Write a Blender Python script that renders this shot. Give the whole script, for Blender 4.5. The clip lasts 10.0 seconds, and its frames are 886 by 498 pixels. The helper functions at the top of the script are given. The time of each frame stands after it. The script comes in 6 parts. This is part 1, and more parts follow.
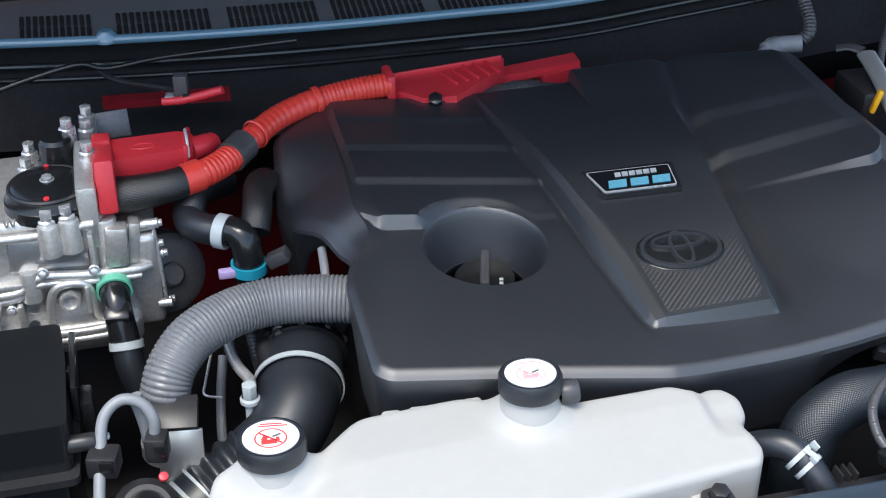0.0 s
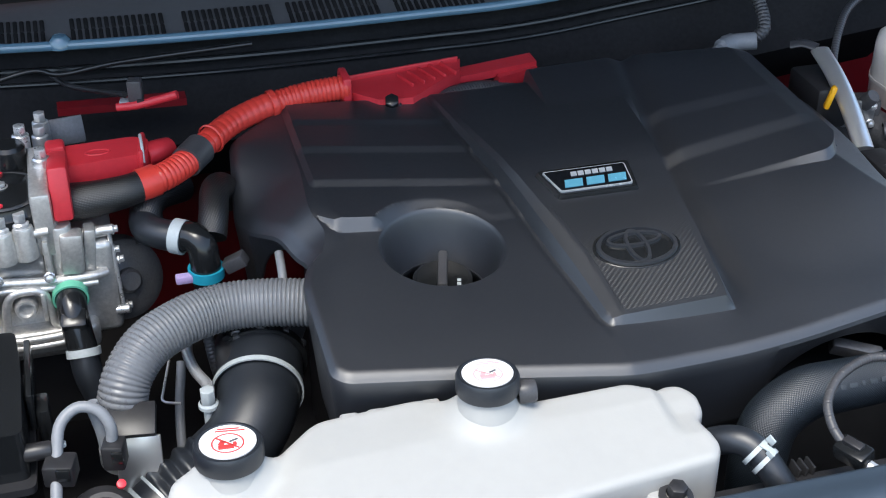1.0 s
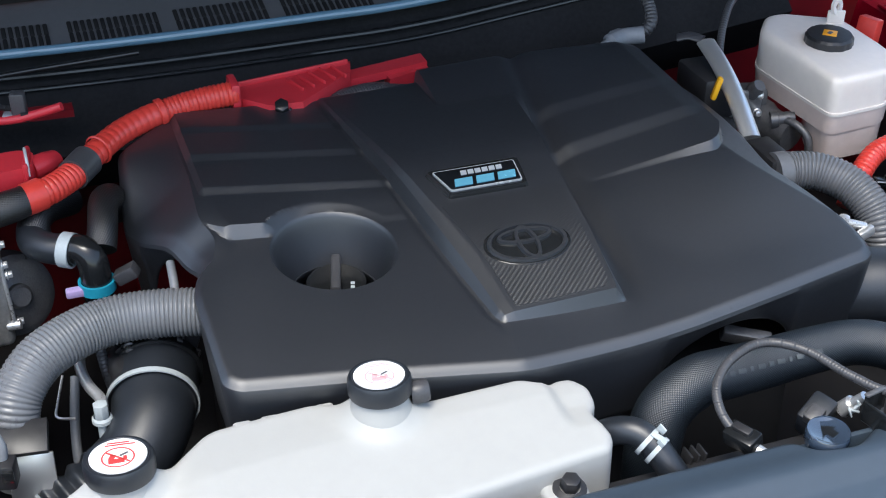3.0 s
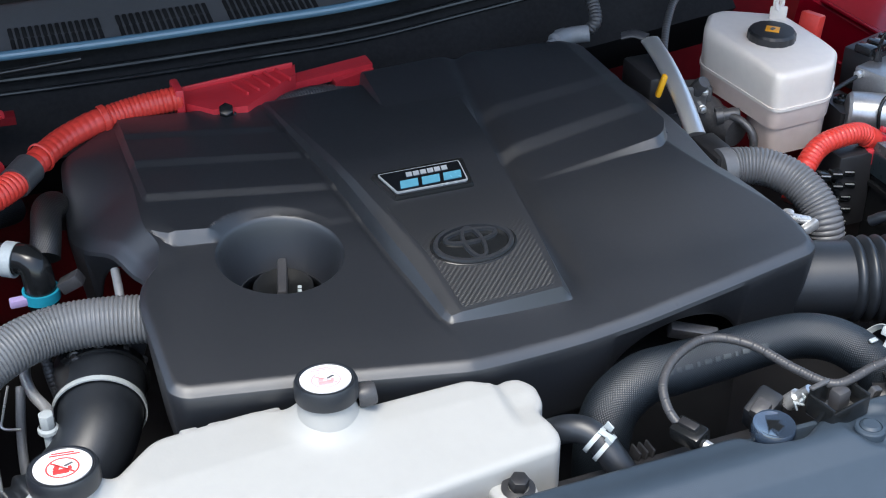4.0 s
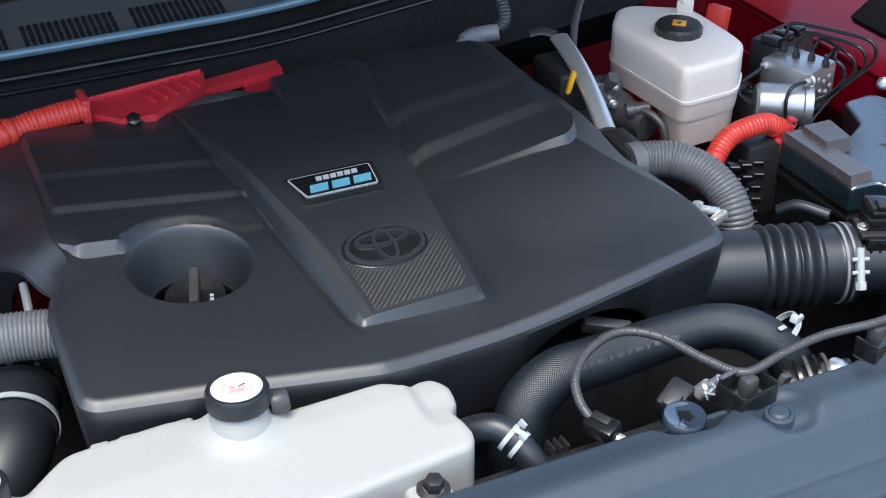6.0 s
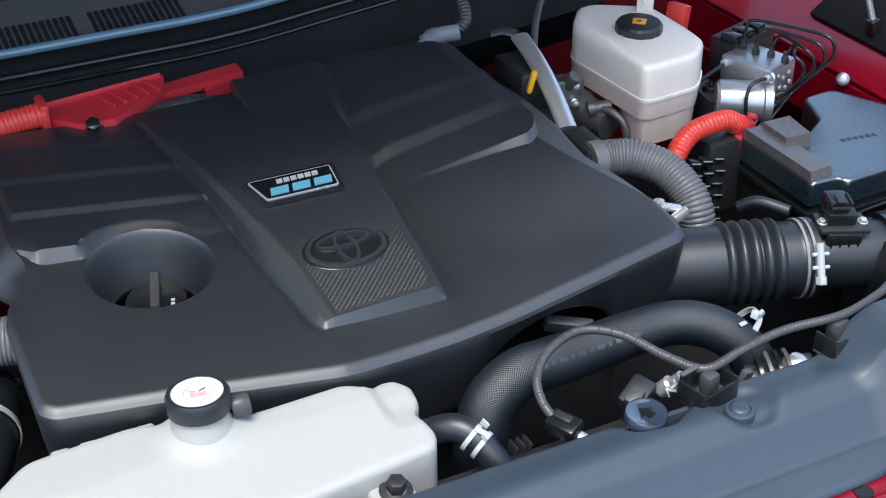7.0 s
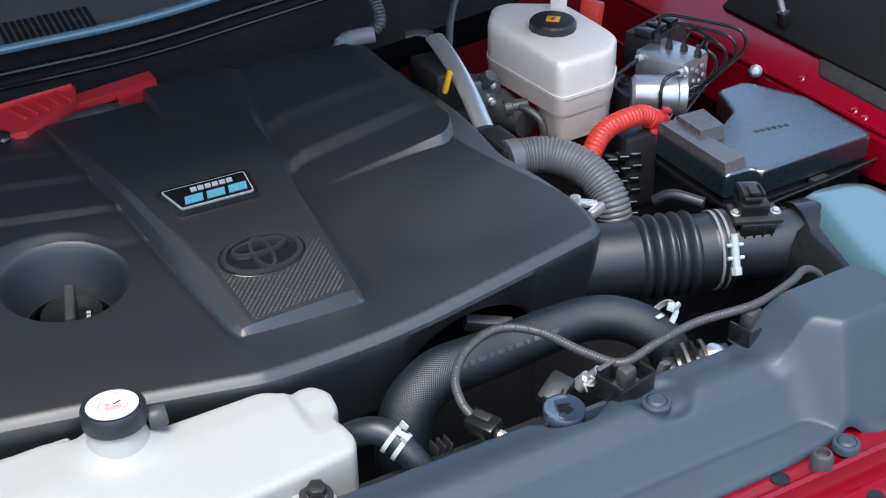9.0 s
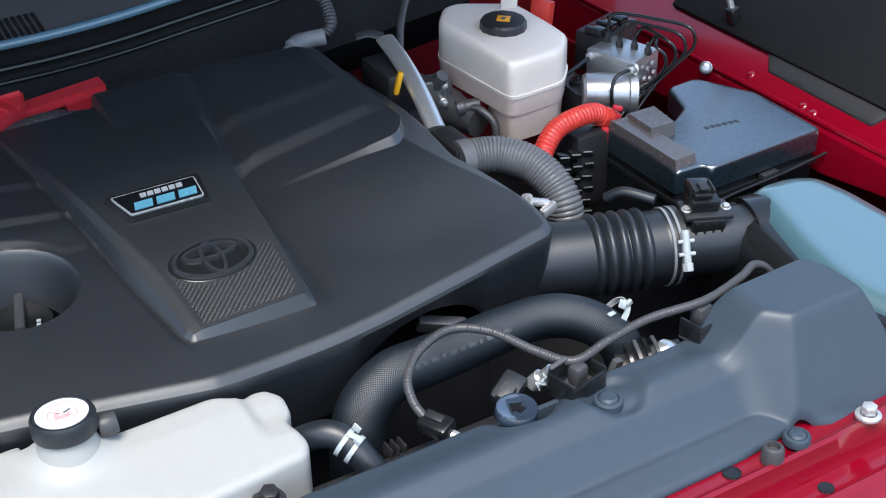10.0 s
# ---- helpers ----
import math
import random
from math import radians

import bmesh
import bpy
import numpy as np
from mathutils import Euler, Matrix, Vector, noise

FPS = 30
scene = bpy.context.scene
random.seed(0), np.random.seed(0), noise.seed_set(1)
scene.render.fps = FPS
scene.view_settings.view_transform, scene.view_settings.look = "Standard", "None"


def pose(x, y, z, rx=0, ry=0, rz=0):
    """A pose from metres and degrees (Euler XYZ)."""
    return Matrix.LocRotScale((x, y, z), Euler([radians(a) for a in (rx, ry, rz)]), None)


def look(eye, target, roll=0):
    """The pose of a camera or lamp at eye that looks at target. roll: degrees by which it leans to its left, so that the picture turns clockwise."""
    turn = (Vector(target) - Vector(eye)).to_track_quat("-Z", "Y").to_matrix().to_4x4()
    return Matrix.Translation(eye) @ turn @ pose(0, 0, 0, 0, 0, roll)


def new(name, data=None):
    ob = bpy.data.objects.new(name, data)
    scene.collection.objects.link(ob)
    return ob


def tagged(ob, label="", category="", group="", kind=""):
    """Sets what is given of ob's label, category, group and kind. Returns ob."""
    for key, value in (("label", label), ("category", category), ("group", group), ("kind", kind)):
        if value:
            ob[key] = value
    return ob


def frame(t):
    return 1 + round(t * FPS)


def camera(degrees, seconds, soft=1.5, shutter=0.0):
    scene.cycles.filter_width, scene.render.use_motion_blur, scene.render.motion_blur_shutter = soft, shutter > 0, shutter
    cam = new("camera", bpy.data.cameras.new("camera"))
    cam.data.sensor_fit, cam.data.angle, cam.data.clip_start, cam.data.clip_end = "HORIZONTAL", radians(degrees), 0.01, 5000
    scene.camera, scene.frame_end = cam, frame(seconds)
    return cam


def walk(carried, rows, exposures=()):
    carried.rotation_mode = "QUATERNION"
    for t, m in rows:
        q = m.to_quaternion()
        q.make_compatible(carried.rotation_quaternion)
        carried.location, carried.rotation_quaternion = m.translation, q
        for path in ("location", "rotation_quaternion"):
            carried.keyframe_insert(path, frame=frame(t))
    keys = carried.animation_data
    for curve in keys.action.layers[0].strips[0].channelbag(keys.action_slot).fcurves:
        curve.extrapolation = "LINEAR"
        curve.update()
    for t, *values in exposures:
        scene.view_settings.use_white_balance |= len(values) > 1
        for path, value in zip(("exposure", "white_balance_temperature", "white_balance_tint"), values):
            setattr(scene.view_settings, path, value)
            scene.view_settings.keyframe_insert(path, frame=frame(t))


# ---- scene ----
from mathutils.geometry import delaunay_2d_cdt

cam = camera(35.901, 10.0, soft=1.1)
PATH = [
    (0, -0.4946, -1.0371, 1.8524, 58.000, 0.000, -14.000),
    (0.5, -0.4883, -1.0384, 1.8517, 58.047, 0.045, -14.740),
    (1, -0.4832, -1.0401, 1.8518, 58.076, 0.091, -15.577),
    (1.5, -0.4771, -1.0425, 1.8517, 58.112, 0.113, -16.455),
    (2, -0.4708, -1.0449, 1.8524, 58.116, 0.154, -17.423),
    (2.5, -0.4629, -1.0470, 1.8535, 58.083, 0.218, -18.424),
    (3.8, -0.4443, -1.0524, 1.8537, 58.086, 0.236, -21.136),
    (4, -0.4423, -1.0526, 1.8536, 58.091, 0.264, -21.506),
    (4.5, -0.4361, -1.0545, 1.8537, 58.088, 0.321, -22.422),
    (5, -0.4295, -1.0562, 1.8537, 58.080, 0.437, -23.257),
    (5.5, -0.4245, -1.0587, 1.8549, 58.053, 0.459, -24.039),
    (6, -0.4197, -1.0614, 1.8562, 58.027, 0.498, -24.792),
    (7.5, -0.4047, -1.0681, 1.8564, 58.037, 0.658, -26.916),
    (8, -0.4002, -1.0707, 1.8568, 58.034, 0.742, -27.685),
    (8.5, -0.3948, -1.0734, 1.8579, 57.997, 0.777, -28.474),
    (9, -0.3894, -1.0764, 1.8585, 57.977, 0.846, -29.327),
    (9.5, -0.3834, -1.0796, 1.8580, 57.996, 0.900, -30.207),
    (10, -0.3780, -1.0830, 1.8599, 57.937, 0.926, -31.111),
]
walk(cam, [(t, pose(x, y, z, a, b, c)) for t, x, y, z, a, b, c in PATH], exposures=((0, 1.5, 6550, 6), (10, 1.5, 6550, 6)))

# ---- world ----
# Soft daylight from a bright hazy sky; the raised bonnet keeps it off the rear of the bay.
world = bpy.data.worlds.new("sky")
scene.world = world
world.use_nodes = True
wn = world.node_tree.nodes
sky = wn.new("ShaderNodeTexSky")
sky.sky_type = "NISHITA"
sky.sun_disc = False
sky.sun_elevation = radians(68.0)
sky.sun_rotation = radians(216.9)
sky.air_density, sky.dust_density, sky.ozone_density = 1.0, 2.2, 1.0
wn["Background"].inputs["Strength"].default_value = 0.15
world.node_tree.links.new(sky.outputs["Color"], wn["Background"].inputs["Color"])
sun = new("sun", bpy.data.lights.new("sun", "SUN"))
sun.data.energy, sun.data.angle, sun.data.color = 1.20, radians(25), (1.0, 0.98, 0.96)
sun.matrix_basis = look((-0.75, -1.0, 4.1), (0, 0, 1.0))


# ---- materials ----
def mat(name, color, rough=0.5, metal=0.0, vary=0.12, scale=40.0, bump=0.0, bump_scale=900.0, coat=0.0, spec=0.5, grime=0.0, sub=0.0, coat_ior=1.5, coat_rough=0.06):
    """A surface with a base colour, mottling at two scales, fine relief and uneven gloss."""
    m = bpy.data.materials.new(name)
    m.use_nodes = True
    nt = m.node_tree
    n, l = nt.nodes, nt.links
    b = n["Principled BSDF"]
    tc = n.new("ShaderNodeTexCoord")
    big, fine = n.new("ShaderNodeTexNoise"), n.new("ShaderNodeTexNoise")
    big.inputs["Scale"].default_value, big.inputs["Detail"].default_value = scale * 0.3, 3
    fine.inputs["Scale"].default_value, fine.inputs["Detail"].default_value = scale * 6, 4
    for t in (big, fine):
        l.new(tc.outputs["Object"], t.inputs["Vector"])
    mix = n.new("ShaderNodeMath")
    mix.operation = "ADD"
    l.new(big.outputs["Fac"], mix.inputs[0])
    l.new(fine.outputs["Fac"], mix.inputs[1])
    ramp = n.new("ShaderNodeMapRange")
    ramp.inputs["From Min"].default_value, ramp.inputs["From Max"].default_value = 0.6, 1.4
    ramp.inputs["To Min"].default_value, ramp.inputs["To Max"].default_value = 1 - vary, 1 + vary
    l.new(mix.outputs[0], ramp.inputs["Value"])
    col = n.new("ShaderNodeMix")
    col.data_type, col.blend_type = "RGBA", "MULTIPLY"
    col.inputs[0].default_value = 1.0
    col.inputs[6].default_value = (*color, 1)
    l.new(ramp.outputs["Result"], col.inputs[7])
    out = col.outputs[2]
    if grime:
        g = n.new("ShaderNodeTexNoise")
        g.inputs["Scale"].default_value, g.inputs["Detail"].default_value = scale * 0.8, 6
        l.new(tc.outputs["Object"], g.inputs["Vector"])
        gr = n.new("ShaderNodeMapRange")
        gr.inputs["From Min"].default_value, gr.inputs["From Max"].default_value = 0.55, 0.75
        gr.inputs["To Max"].default_value = grime
        l.new(g.outputs["Fac"], gr.inputs["Value"])
        dirt = n.new("ShaderNodeMix")
        dirt.data_type = "RGBA"
        l.new(gr.outputs["Result"], dirt.inputs[0])
        l.new(out, dirt.inputs[6])
        dirt.inputs[7].default_value = (0.06, 0.055, 0.05, 1)
        out = dirt.outputs[2]
    l.new(out, b.inputs["Base Color"])
    rr = n.new("ShaderNodeMapRange")
    rr.inputs["From Min"].default_value, rr.inputs["From Max"].default_value = 0.6, 1.4
    rr.inputs["To Min"].default_value, rr.inputs["To Max"].default_value = max(rough - 0.06, 0.02), min(rough + 0.06, 1)
    l.new(mix.outputs[0], rr.inputs["Value"])
    l.new(rr.outputs["Result"], b.inputs["Roughness"])
    b.inputs["Metallic"].default_value = metal
    b.inputs["Specular IOR Level"].default_value = spec
    b.inputs["Coat Weight"].default_value = coat
    b.inputs["Coat Roughness"].default_value = coat_rough
    b.inputs["Coat IOR"].default_value = coat_ior
    if sub:
        b.inputs["Subsurface Weight"].default_value = sub
        b.inputs["Subsurface Radius"].default_value = (0.01, 0.01, 0.01)
    if bump:
        bt = n.new("ShaderNodeTexNoise")
        bt.inputs["Scale"].default_value, bt.inputs["Detail"].default_value = bump_scale, 2
        l.new(tc.outputs["Object"], bt.inputs["Vector"])
        bp = n.new("ShaderNodeBump")
        bp.inputs["Strength"].default_value, bp.inputs["Distance"].default_value = bump, 0.0006
        l.new(bt.outputs["Fac"], bp.inputs["Height"])
        l.new(bp.outputs["Normal"], b.inputs["Normal"])
    return m


def weave(m, sx, sy, depth, angle=45.0, strength=0.3, fade=False, tones=(0.85, 1.25)):
    """Adds a woven relief of two crossing thread sets to a material."""
    n, l = m.node_tree.nodes, m.node_tree.links
    b = n["Principled BSDF"]
    tc = n.new("ShaderNodeTexCoord")
    total = None
    for sign, s in ((1, sx), (-1, sy)):
        mp = n.new("ShaderNodeMapping")
        mp.inputs["Rotation"].default_value = (0, 0, radians(angle * sign))
        l.new(tc.outputs["UV"], mp.inputs["Vector"])
        w = n.new("ShaderNodeTexWave")
        w.inputs["Scale"].default_value = s
        w.inputs["Distortion"].default_value = 0.0
        l.new(mp.outputs["Vector"], w.inputs["Vector"])
        if total is None:
            total = w.outputs["Fac"]
        else:
            mx = n.new("ShaderNodeMath")
            mx.operation = "MULTIPLY"
            l.new(total, mx.inputs[0])
            l.new(w.outputs["Fac"], mx.inputs[1])
            total = mx.outputs[0]
    if fade:
        # the moulded weave runs out towards the badge
        sp = n.new("ShaderNodeSeparateXYZ")
        l.new(tc.outputs["UV"], sp.inputs[0])
        fr = n.new("ShaderNodeMapRange")
        fr.inputs["From Min"].default_value, fr.inputs["From Max"].default_value = -0.10, 0.12
        fr.inputs["To Min"].default_value, fr.inputs["To Max"].default_value = 1.0, 0.12
        l.new(sp.outputs["Y"], fr.inputs["Value"])
        mf = n.new("ShaderNodeMath")
        mf.operation = "MULTIPLY"
        l.new(total, mf.inputs[0])
        l.new(fr.outputs["Result"], mf.inputs[1])
        total = mf.outputs[0]
    bp = n.new("ShaderNodeBump")
    bp.inputs["Strength"].default_value, bp.inputs["Distance"].default_value = strength, depth
    shade = n.new("ShaderNodeMix")
    shade.data_type, shade.blend_type = "RGBA", "MULTIPLY"
    shade.inputs[0].default_value = 1.0
    was = b.inputs["Base Color"].links[0].from_socket
    tone = n.new("ShaderNodeMapRange")
    tone.inputs["To Min"].default_value, tone.inputs["To Max"].default_value = tones
    l.new(total, tone.inputs["Value"])
    l.new(was, shade.inputs[6])
    l.new(tone.outputs["Result"], shade.inputs[7])
    l.new(shade.outputs[2], b.inputs["Base Color"])
    l.new(total, bp.inputs["Height"])
    l.new(bp.outputs["Normal"], b.inputs["Normal"])
    return m


M = {
    "cover": mat("moulded_black_plastic", (0.0065, 0.0085, 0.0130), 0.47, spec=1.0, coat=0.6, coat_rough=0.47, vary=0.10, scale=30, bump=0.25, bump_scale=1600),
    "carbon": weave(mat("woven_look_plastic", (0.0070, 0.0088, 0.0128), 0.46, vary=0.08, scale=30, spec=1.0, coat=0.6, coat_rough=0.46), 19, 38, 0.0014, strength=0.36, fade=True, tones=(0.80, 1.25)),
    "black": mat("black_plastic", (0.020, 0.020, 0.022), 0.38, vary=0.2, scale=35, bump=0.15),
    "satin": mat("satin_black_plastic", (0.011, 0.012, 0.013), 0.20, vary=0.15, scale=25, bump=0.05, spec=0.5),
    "rubber": mat("black_rubber", (0.012, 0.015, 0.020), 0.42, spec=0.7, vary=0.25, scale=50, bump=0.12, bump_scale=700, grime=0.10),
    "grey_hose": mat("grey_convoluted_plastic", (0.145, 0.150, 0.158), 0.30, vary=0.12, scale=40, bump=0.1),
    "grey_hose_dark": mat("dark_grey_convoluted_plastic", (0.115, 0.118, 0.126), 0.36, vary=0.12, scale=40, bump=0.1),
    "orange": mat("orange_cable_conduit", (0.60, 0.046, 0.034), 0.34, vary=0.10, scale=40, bump=0.1),
    "red_plastic": mat("red_plastic", (0.52, 0.028, 0.040), 0.38, vary=0.10, scale=30, bump=0.15),
    "paint": mat("red_body_paint", (0.19, 0.0008, 0.010), 0.15, vary=0.06, scale=15, coat=0.25),
    # body red again, duller, with the shade of the inner bay in it
    "paint_shade": mat("shaded_red_paint", (0.16, 0.004, 0.008), 0.45, vary=0.15, scale=15, grime=0.15),
    "white": mat("white_tank_plastic", (0.360, 0.360, 0.348), 0.55, vary=0.03, scale=14, bump=0.1, bump_scale=300, sub=0.15),
    "milky": mat("milky_tank_plastic", (0.76, 0.69, 0.63), 0.36, vary=0.05, scale=14, bump=0.1, bump_scale=300, sub=0.25),
    "milky_low": mat("fluid_behind_plastic", (0.66, 0.54, 0.48), 0.34, vary=0.08, scale=14, sub=0.2),
    "alu": mat("cast_aluminium", (0.60, 0.585, 0.555), 0.40, metal=0.70, vary=0.22, scale=45, bump=0.6, bump_scale=420, grime=0.28),
    "steel": mat("zinc_plated_steel", (0.66, 0.66, 0.66), 0.30, metal=0.7, vary=0.12, scale=60, bump=0.1),
    "clip": mat("light_grey_clip_plastic", (0.40, 0.44, 0.45), 0.42, vary=0.1, scale=60),
    "label": mat("white_label", (0.82, 0.82, 0.82), 0.4, vary=0.02, scale=30),
    "print_red": mat("red_print", (0.55, 0.05, 0.05), 0.45, vary=0.1, scale=80),
    "print_dark": mat("grey_print", (0.10, 0.10, 0.11), 0.45, vary=0.1, scale=80),
    "support": mat("radiator_shroud_plastic", (0.033, 0.049, 0.069), 0.50, vary=0.08, scale=16, bump=0.15, bump_scale=1400, coat=0.05),
    # black lid plastic; a faint teal sky sheen is in the base colour
    "fuse_top": mat("fuse_box_lid_plastic", (0.007, 0.018, 0.025), 0.30, vary=0.10, scale=20, bump=0.008, bump_scale=1500, spec=1.0, coat=0.8, coat_ior=2.2, coat_rough=0.28),
    "fuse_ridge": mat("pale_grey_plastic", (0.080, 0.074, 0.076), 0.26, vary=0.12, scale=25, bump=0.04, bump_scale=900, spec=0.8),
    "teal": mat("teal_lock_ring", (0.02, 0.30, 0.42), 0.4, vary=0.1, scale=60),
    "green": mat("green_lock_ring", (0.14, 0.48, 0.32), 0.4, vary=0.1, scale=60),
    "lilac": mat("lilac_clip", (0.45, 0.34, 0.58), 0.45, vary=0.1, scale=60),
    "yellow": mat("yellow_tag", (0.72, 0.36, 0.01), 0.4, vary=0.1, scale=60),
    "orange_label": mat("orange_print", (0.80, 0.34, 0.02), 0.4, vary=0.08, scale=60),
    "red_dot": mat("red_marker", (0.75, 0.03, 0.05), 0.4, vary=0.1, scale=80),
    "badge_chrome": mat("badge_chrome", (0.50, 0.53, 0.56), 0.25, metal=0.4, vary=0.05, scale=40),
    "badge_black": mat("badge_gloss_black", (0.006, 0.007, 0.009), 0.10, vary=0.1, scale=40, coat=0.6),
    "badge_blue": mat("badge_light_blue", (0.13, 0.40, 0.54), 0.25, metal=0.3, vary=0.06, scale=40),
    # seal colour carries the bluish sheen of the sky, under a gloss coat
    "seal_sheen": mat("cowl_edge_sky_sheen", (0.10, 0.19, 0.26), 0.14, coat=1.0, vary=0.08, scale=20),
    # black plastic lid; the blue of the reflected sky is in the base colour
    "airbox": mat("air_box_sky_tint", (0.062, 0.135, 0.165), 0.34, vary=0.08, scale=12, bump=0.03, bump_scale=1200, spec=1.0, coat=0.9, coat_ior=2.0, coat_rough=0.22),
    "print_faded": mat("faded_red_print", (0.66, 0.36, 0.38), 0.45, vary=0.1, scale=80),
    "machined": mat("machined_aluminium", (0.46, 0.47, 0.48), 0.34, metal=0.8, vary=0.15, scale=60, bump=0.15, grime=0.15),
    "cap_blue": mat("blue_black_gloss", (0.030, 0.045, 0.070), 0.16, vary=0.1, scale=40, coat=1.0, coat_ior=2.0),
    "strip": mat("grey_trim_plastic", (0.020, 0.019, 0.020), 0.65, vary=0.12, scale=25, bump=0.05, bump_scale=900, spec=0.4),
    "trim": mat("grained_trim", (0.010, 0.010, 0.011), 0.8, vary=0.2, scale=25, spec=0.1),
    "matte_black": mat("matte_black_backing", (0.018, 0.018, 0.019), 0.95, vary=0.3, scale=30, spec=0.08, bump=0.3, bump_scale=500),
    "gunmetal": mat("dull_grey_casting", (0.13, 0.13, 0.135), 0.45, metal=0.5, vary=0.25, scale=50, bump=0.4, bump_scale=500, grime=0.3),
    "cowl": mat("cowl_plastic", (0.095, 0.096, 0.100), 0.55, vary=0.15, scale=25, bump=0.3, bump_scale=1200),
    # near-black for the bay's depths, their shadow held in the colour
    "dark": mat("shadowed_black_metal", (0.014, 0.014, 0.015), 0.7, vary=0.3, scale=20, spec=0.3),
    "foil": mat("bare_sheet_metal", (0.78, 0.78, 0.77), 0.30, metal=0.85, vary=0.04, scale=3),
    "hood": mat("bonnet_liner", (0.020, 0.020, 0.021), 0.85, vary=0.2, scale=15, bump=0.4, bump_scale=300),
    "ground": mat("asphalt", (0.05, 0.05, 0.05), 0.9, vary=0.25, scale=8, bump=0.6, bump_scale=120),
    "braid": weave(mat("braided_sleeve", (0.0065, 0.0067, 0.0075), 0.42, vary=0.35, scale=60), 4.6, 3.2, 0.002, angle=24.0, tones=(0.2, 2.6)),
    "fabric_hose": weave(mat("fabric_reinforced_rubber", (0.009, 0.014, 0.020), 0.40, vary=0.45, scale=45, spec=0.7), 4.5, 4.5, 0.0016, strength=0.34, tones=(0.55, 1.5)),
    "loom": mat("loom_sleeve", (0.052, 0.052, 0.056), 0.40, vary=0.2, scale=90, bump=0.3, bump_scale=500),
    "grey_pipe": mat("grey_rubber_pipe", (0.20, 0.21, 0.225), 0.45, vary=0.1, scale=50),
    "hose_print": mat("grey_hose_marking", (0.05, 0.058, 0.062), 0.5, vary=0.5, scale=200),
}
for key in ("braid",):
    M[key].node_tree.nodes["Principled BSDF"].inputs["Specular IOR Level"].default_value = 0.8


# ---- shape helpers ----
def thing(name, at, label, category, group="", kind=""):
    """A top-level Empty at the base of a thing."""
    ob = new(name)
    ob.empty_display_size = 0.02
    ob.location = at
    return tagged(ob, label, category, group, kind)


def part(name, bm, material, parent=None, label="", smooth=35.0):
    """Links a bmesh as one mesh object under a thing or a part; its shape is in world metres."""
    me = bpy.data.meshes.new(name)
    bmesh.ops.recalc_face_normals(bm, faces=bm.faces)
    bm.to_mesh(me)
    bm.free()
    for p in me.polygons:
        p.use_smooth = True
    me.set_sharp_from_angle(angle=radians(smooth))
    me.materials.append(material if not isinstance(material, str) else M[material])
    ob = new(name, me)
    if parent is not None:
        ob.parent = parent
        ob.matrix_parent_inverse = Matrix.Translation(-parent.location) if parent.parent is None and parent.data is None else Matrix()
    if label:
        ob["label"] = label
    return ob


def single(name, bm, material, label, category, group="", kind="", smooth=35.0):
    return tagged(part(name, bm, material, None, "", smooth), label, category, group, kind)


def bevelled(bm, width, segs=2, angle=30.0):
    edges = [e for e in bm.edges if len(e.link_faces) == 2 and e.calc_face_angle(0) > radians(angle)]
    if width and edges:
        bmesh.ops.bevel(bm, geom=edges, offset=width, segments=segs, profile=0.5, affect="EDGES", clamp_overlap=True)
    return bm


def box(c, s, bevel=0.002, rot=(0, 0, 0), segs=2, bm=None, top=1.0):
    """A bevelled block of size s about c; top scales the upper face."""
    b = bmesh.new()
    bmesh.ops.create_cube(b, size=1)
    for v in b.verts:
        k = top if v.co.z > 0 else 1.0
        v.co = Vector((v.co.x * s[0] * k, v.co.y * s[1] * k, v.co.z * s[2]))
    bevelled(b, bevel, segs)
    b.transform(pose(*c, *rot))
    return joined(bm, b)


def joined(bm, b):
    """Adds b to bm and returns bm (or b when there is none yet)."""
    if bm is None:
        return b
    tmp = bpy.data.meshes.new("tmp")
    b.to_mesh(tmp)
    b.free()
    bm.from_mesh(tmp)
    bpy.data.meshes.remove(tmp)
    return bm


def prism(poly, z0, z1, bevel=0.002, segs=2, bm=None, m=None, taper=0.0):
    """An upright prism over a plan polygon; taper draws the top in, as a share of its size."""
    b = bmesh.new()
    cx, cy = sum(p[0] for p in poly) / len(poly), sum(p[1] for p in poly) / len(poly)
    low = [b.verts.new((x, y, z0)) for x, y in poly]
    high = [b.verts.new((x + (cx - x) * taper, y + (cy - y) * taper, z1)) for x, y in poly]
    b.faces.new(low[::-1])
    b.faces.new(high)
    for i in range(len(poly)):
        j = (i + 1) % len(poly)
        b.faces.new((low[i], low[j], high[j], high[i]))
    bevelled(b, bevel, segs)
    if m is not None:
        b.transform(m)
    return joined(bm, b)


def lathe(profile, m=Matrix(), n=40, bm=None, wobble=None):
    """Turns (radius, height) pairs round the local z axis."""
    b = bmesh.new()
    rings = []
    for r, h in profile:
        if r < 1e-6:
            rings.append([b.verts.new((0, 0, h))])
        else:
            rings.append([b.verts.new(((r * (wobble(i, n) if wobble else 1)) * math.cos(math.tau * i / n), (r * (wobble(i, n) if wobble else 1)) * math.sin(math.tau * i / n), h)) for i in range(n)])
    for a, c in zip(rings, rings[1:]):
        for i in range(n):
            j = (i + 1) % n
            q = [a[i % len(a)], a[j % len(a)], c[j % len(c)], c[i % len(c)]]
            q = list(dict.fromkeys(q))
            if len(q) > 2:
                b.faces.new(q)
    b.transform(m)
    return joined(bm, b)


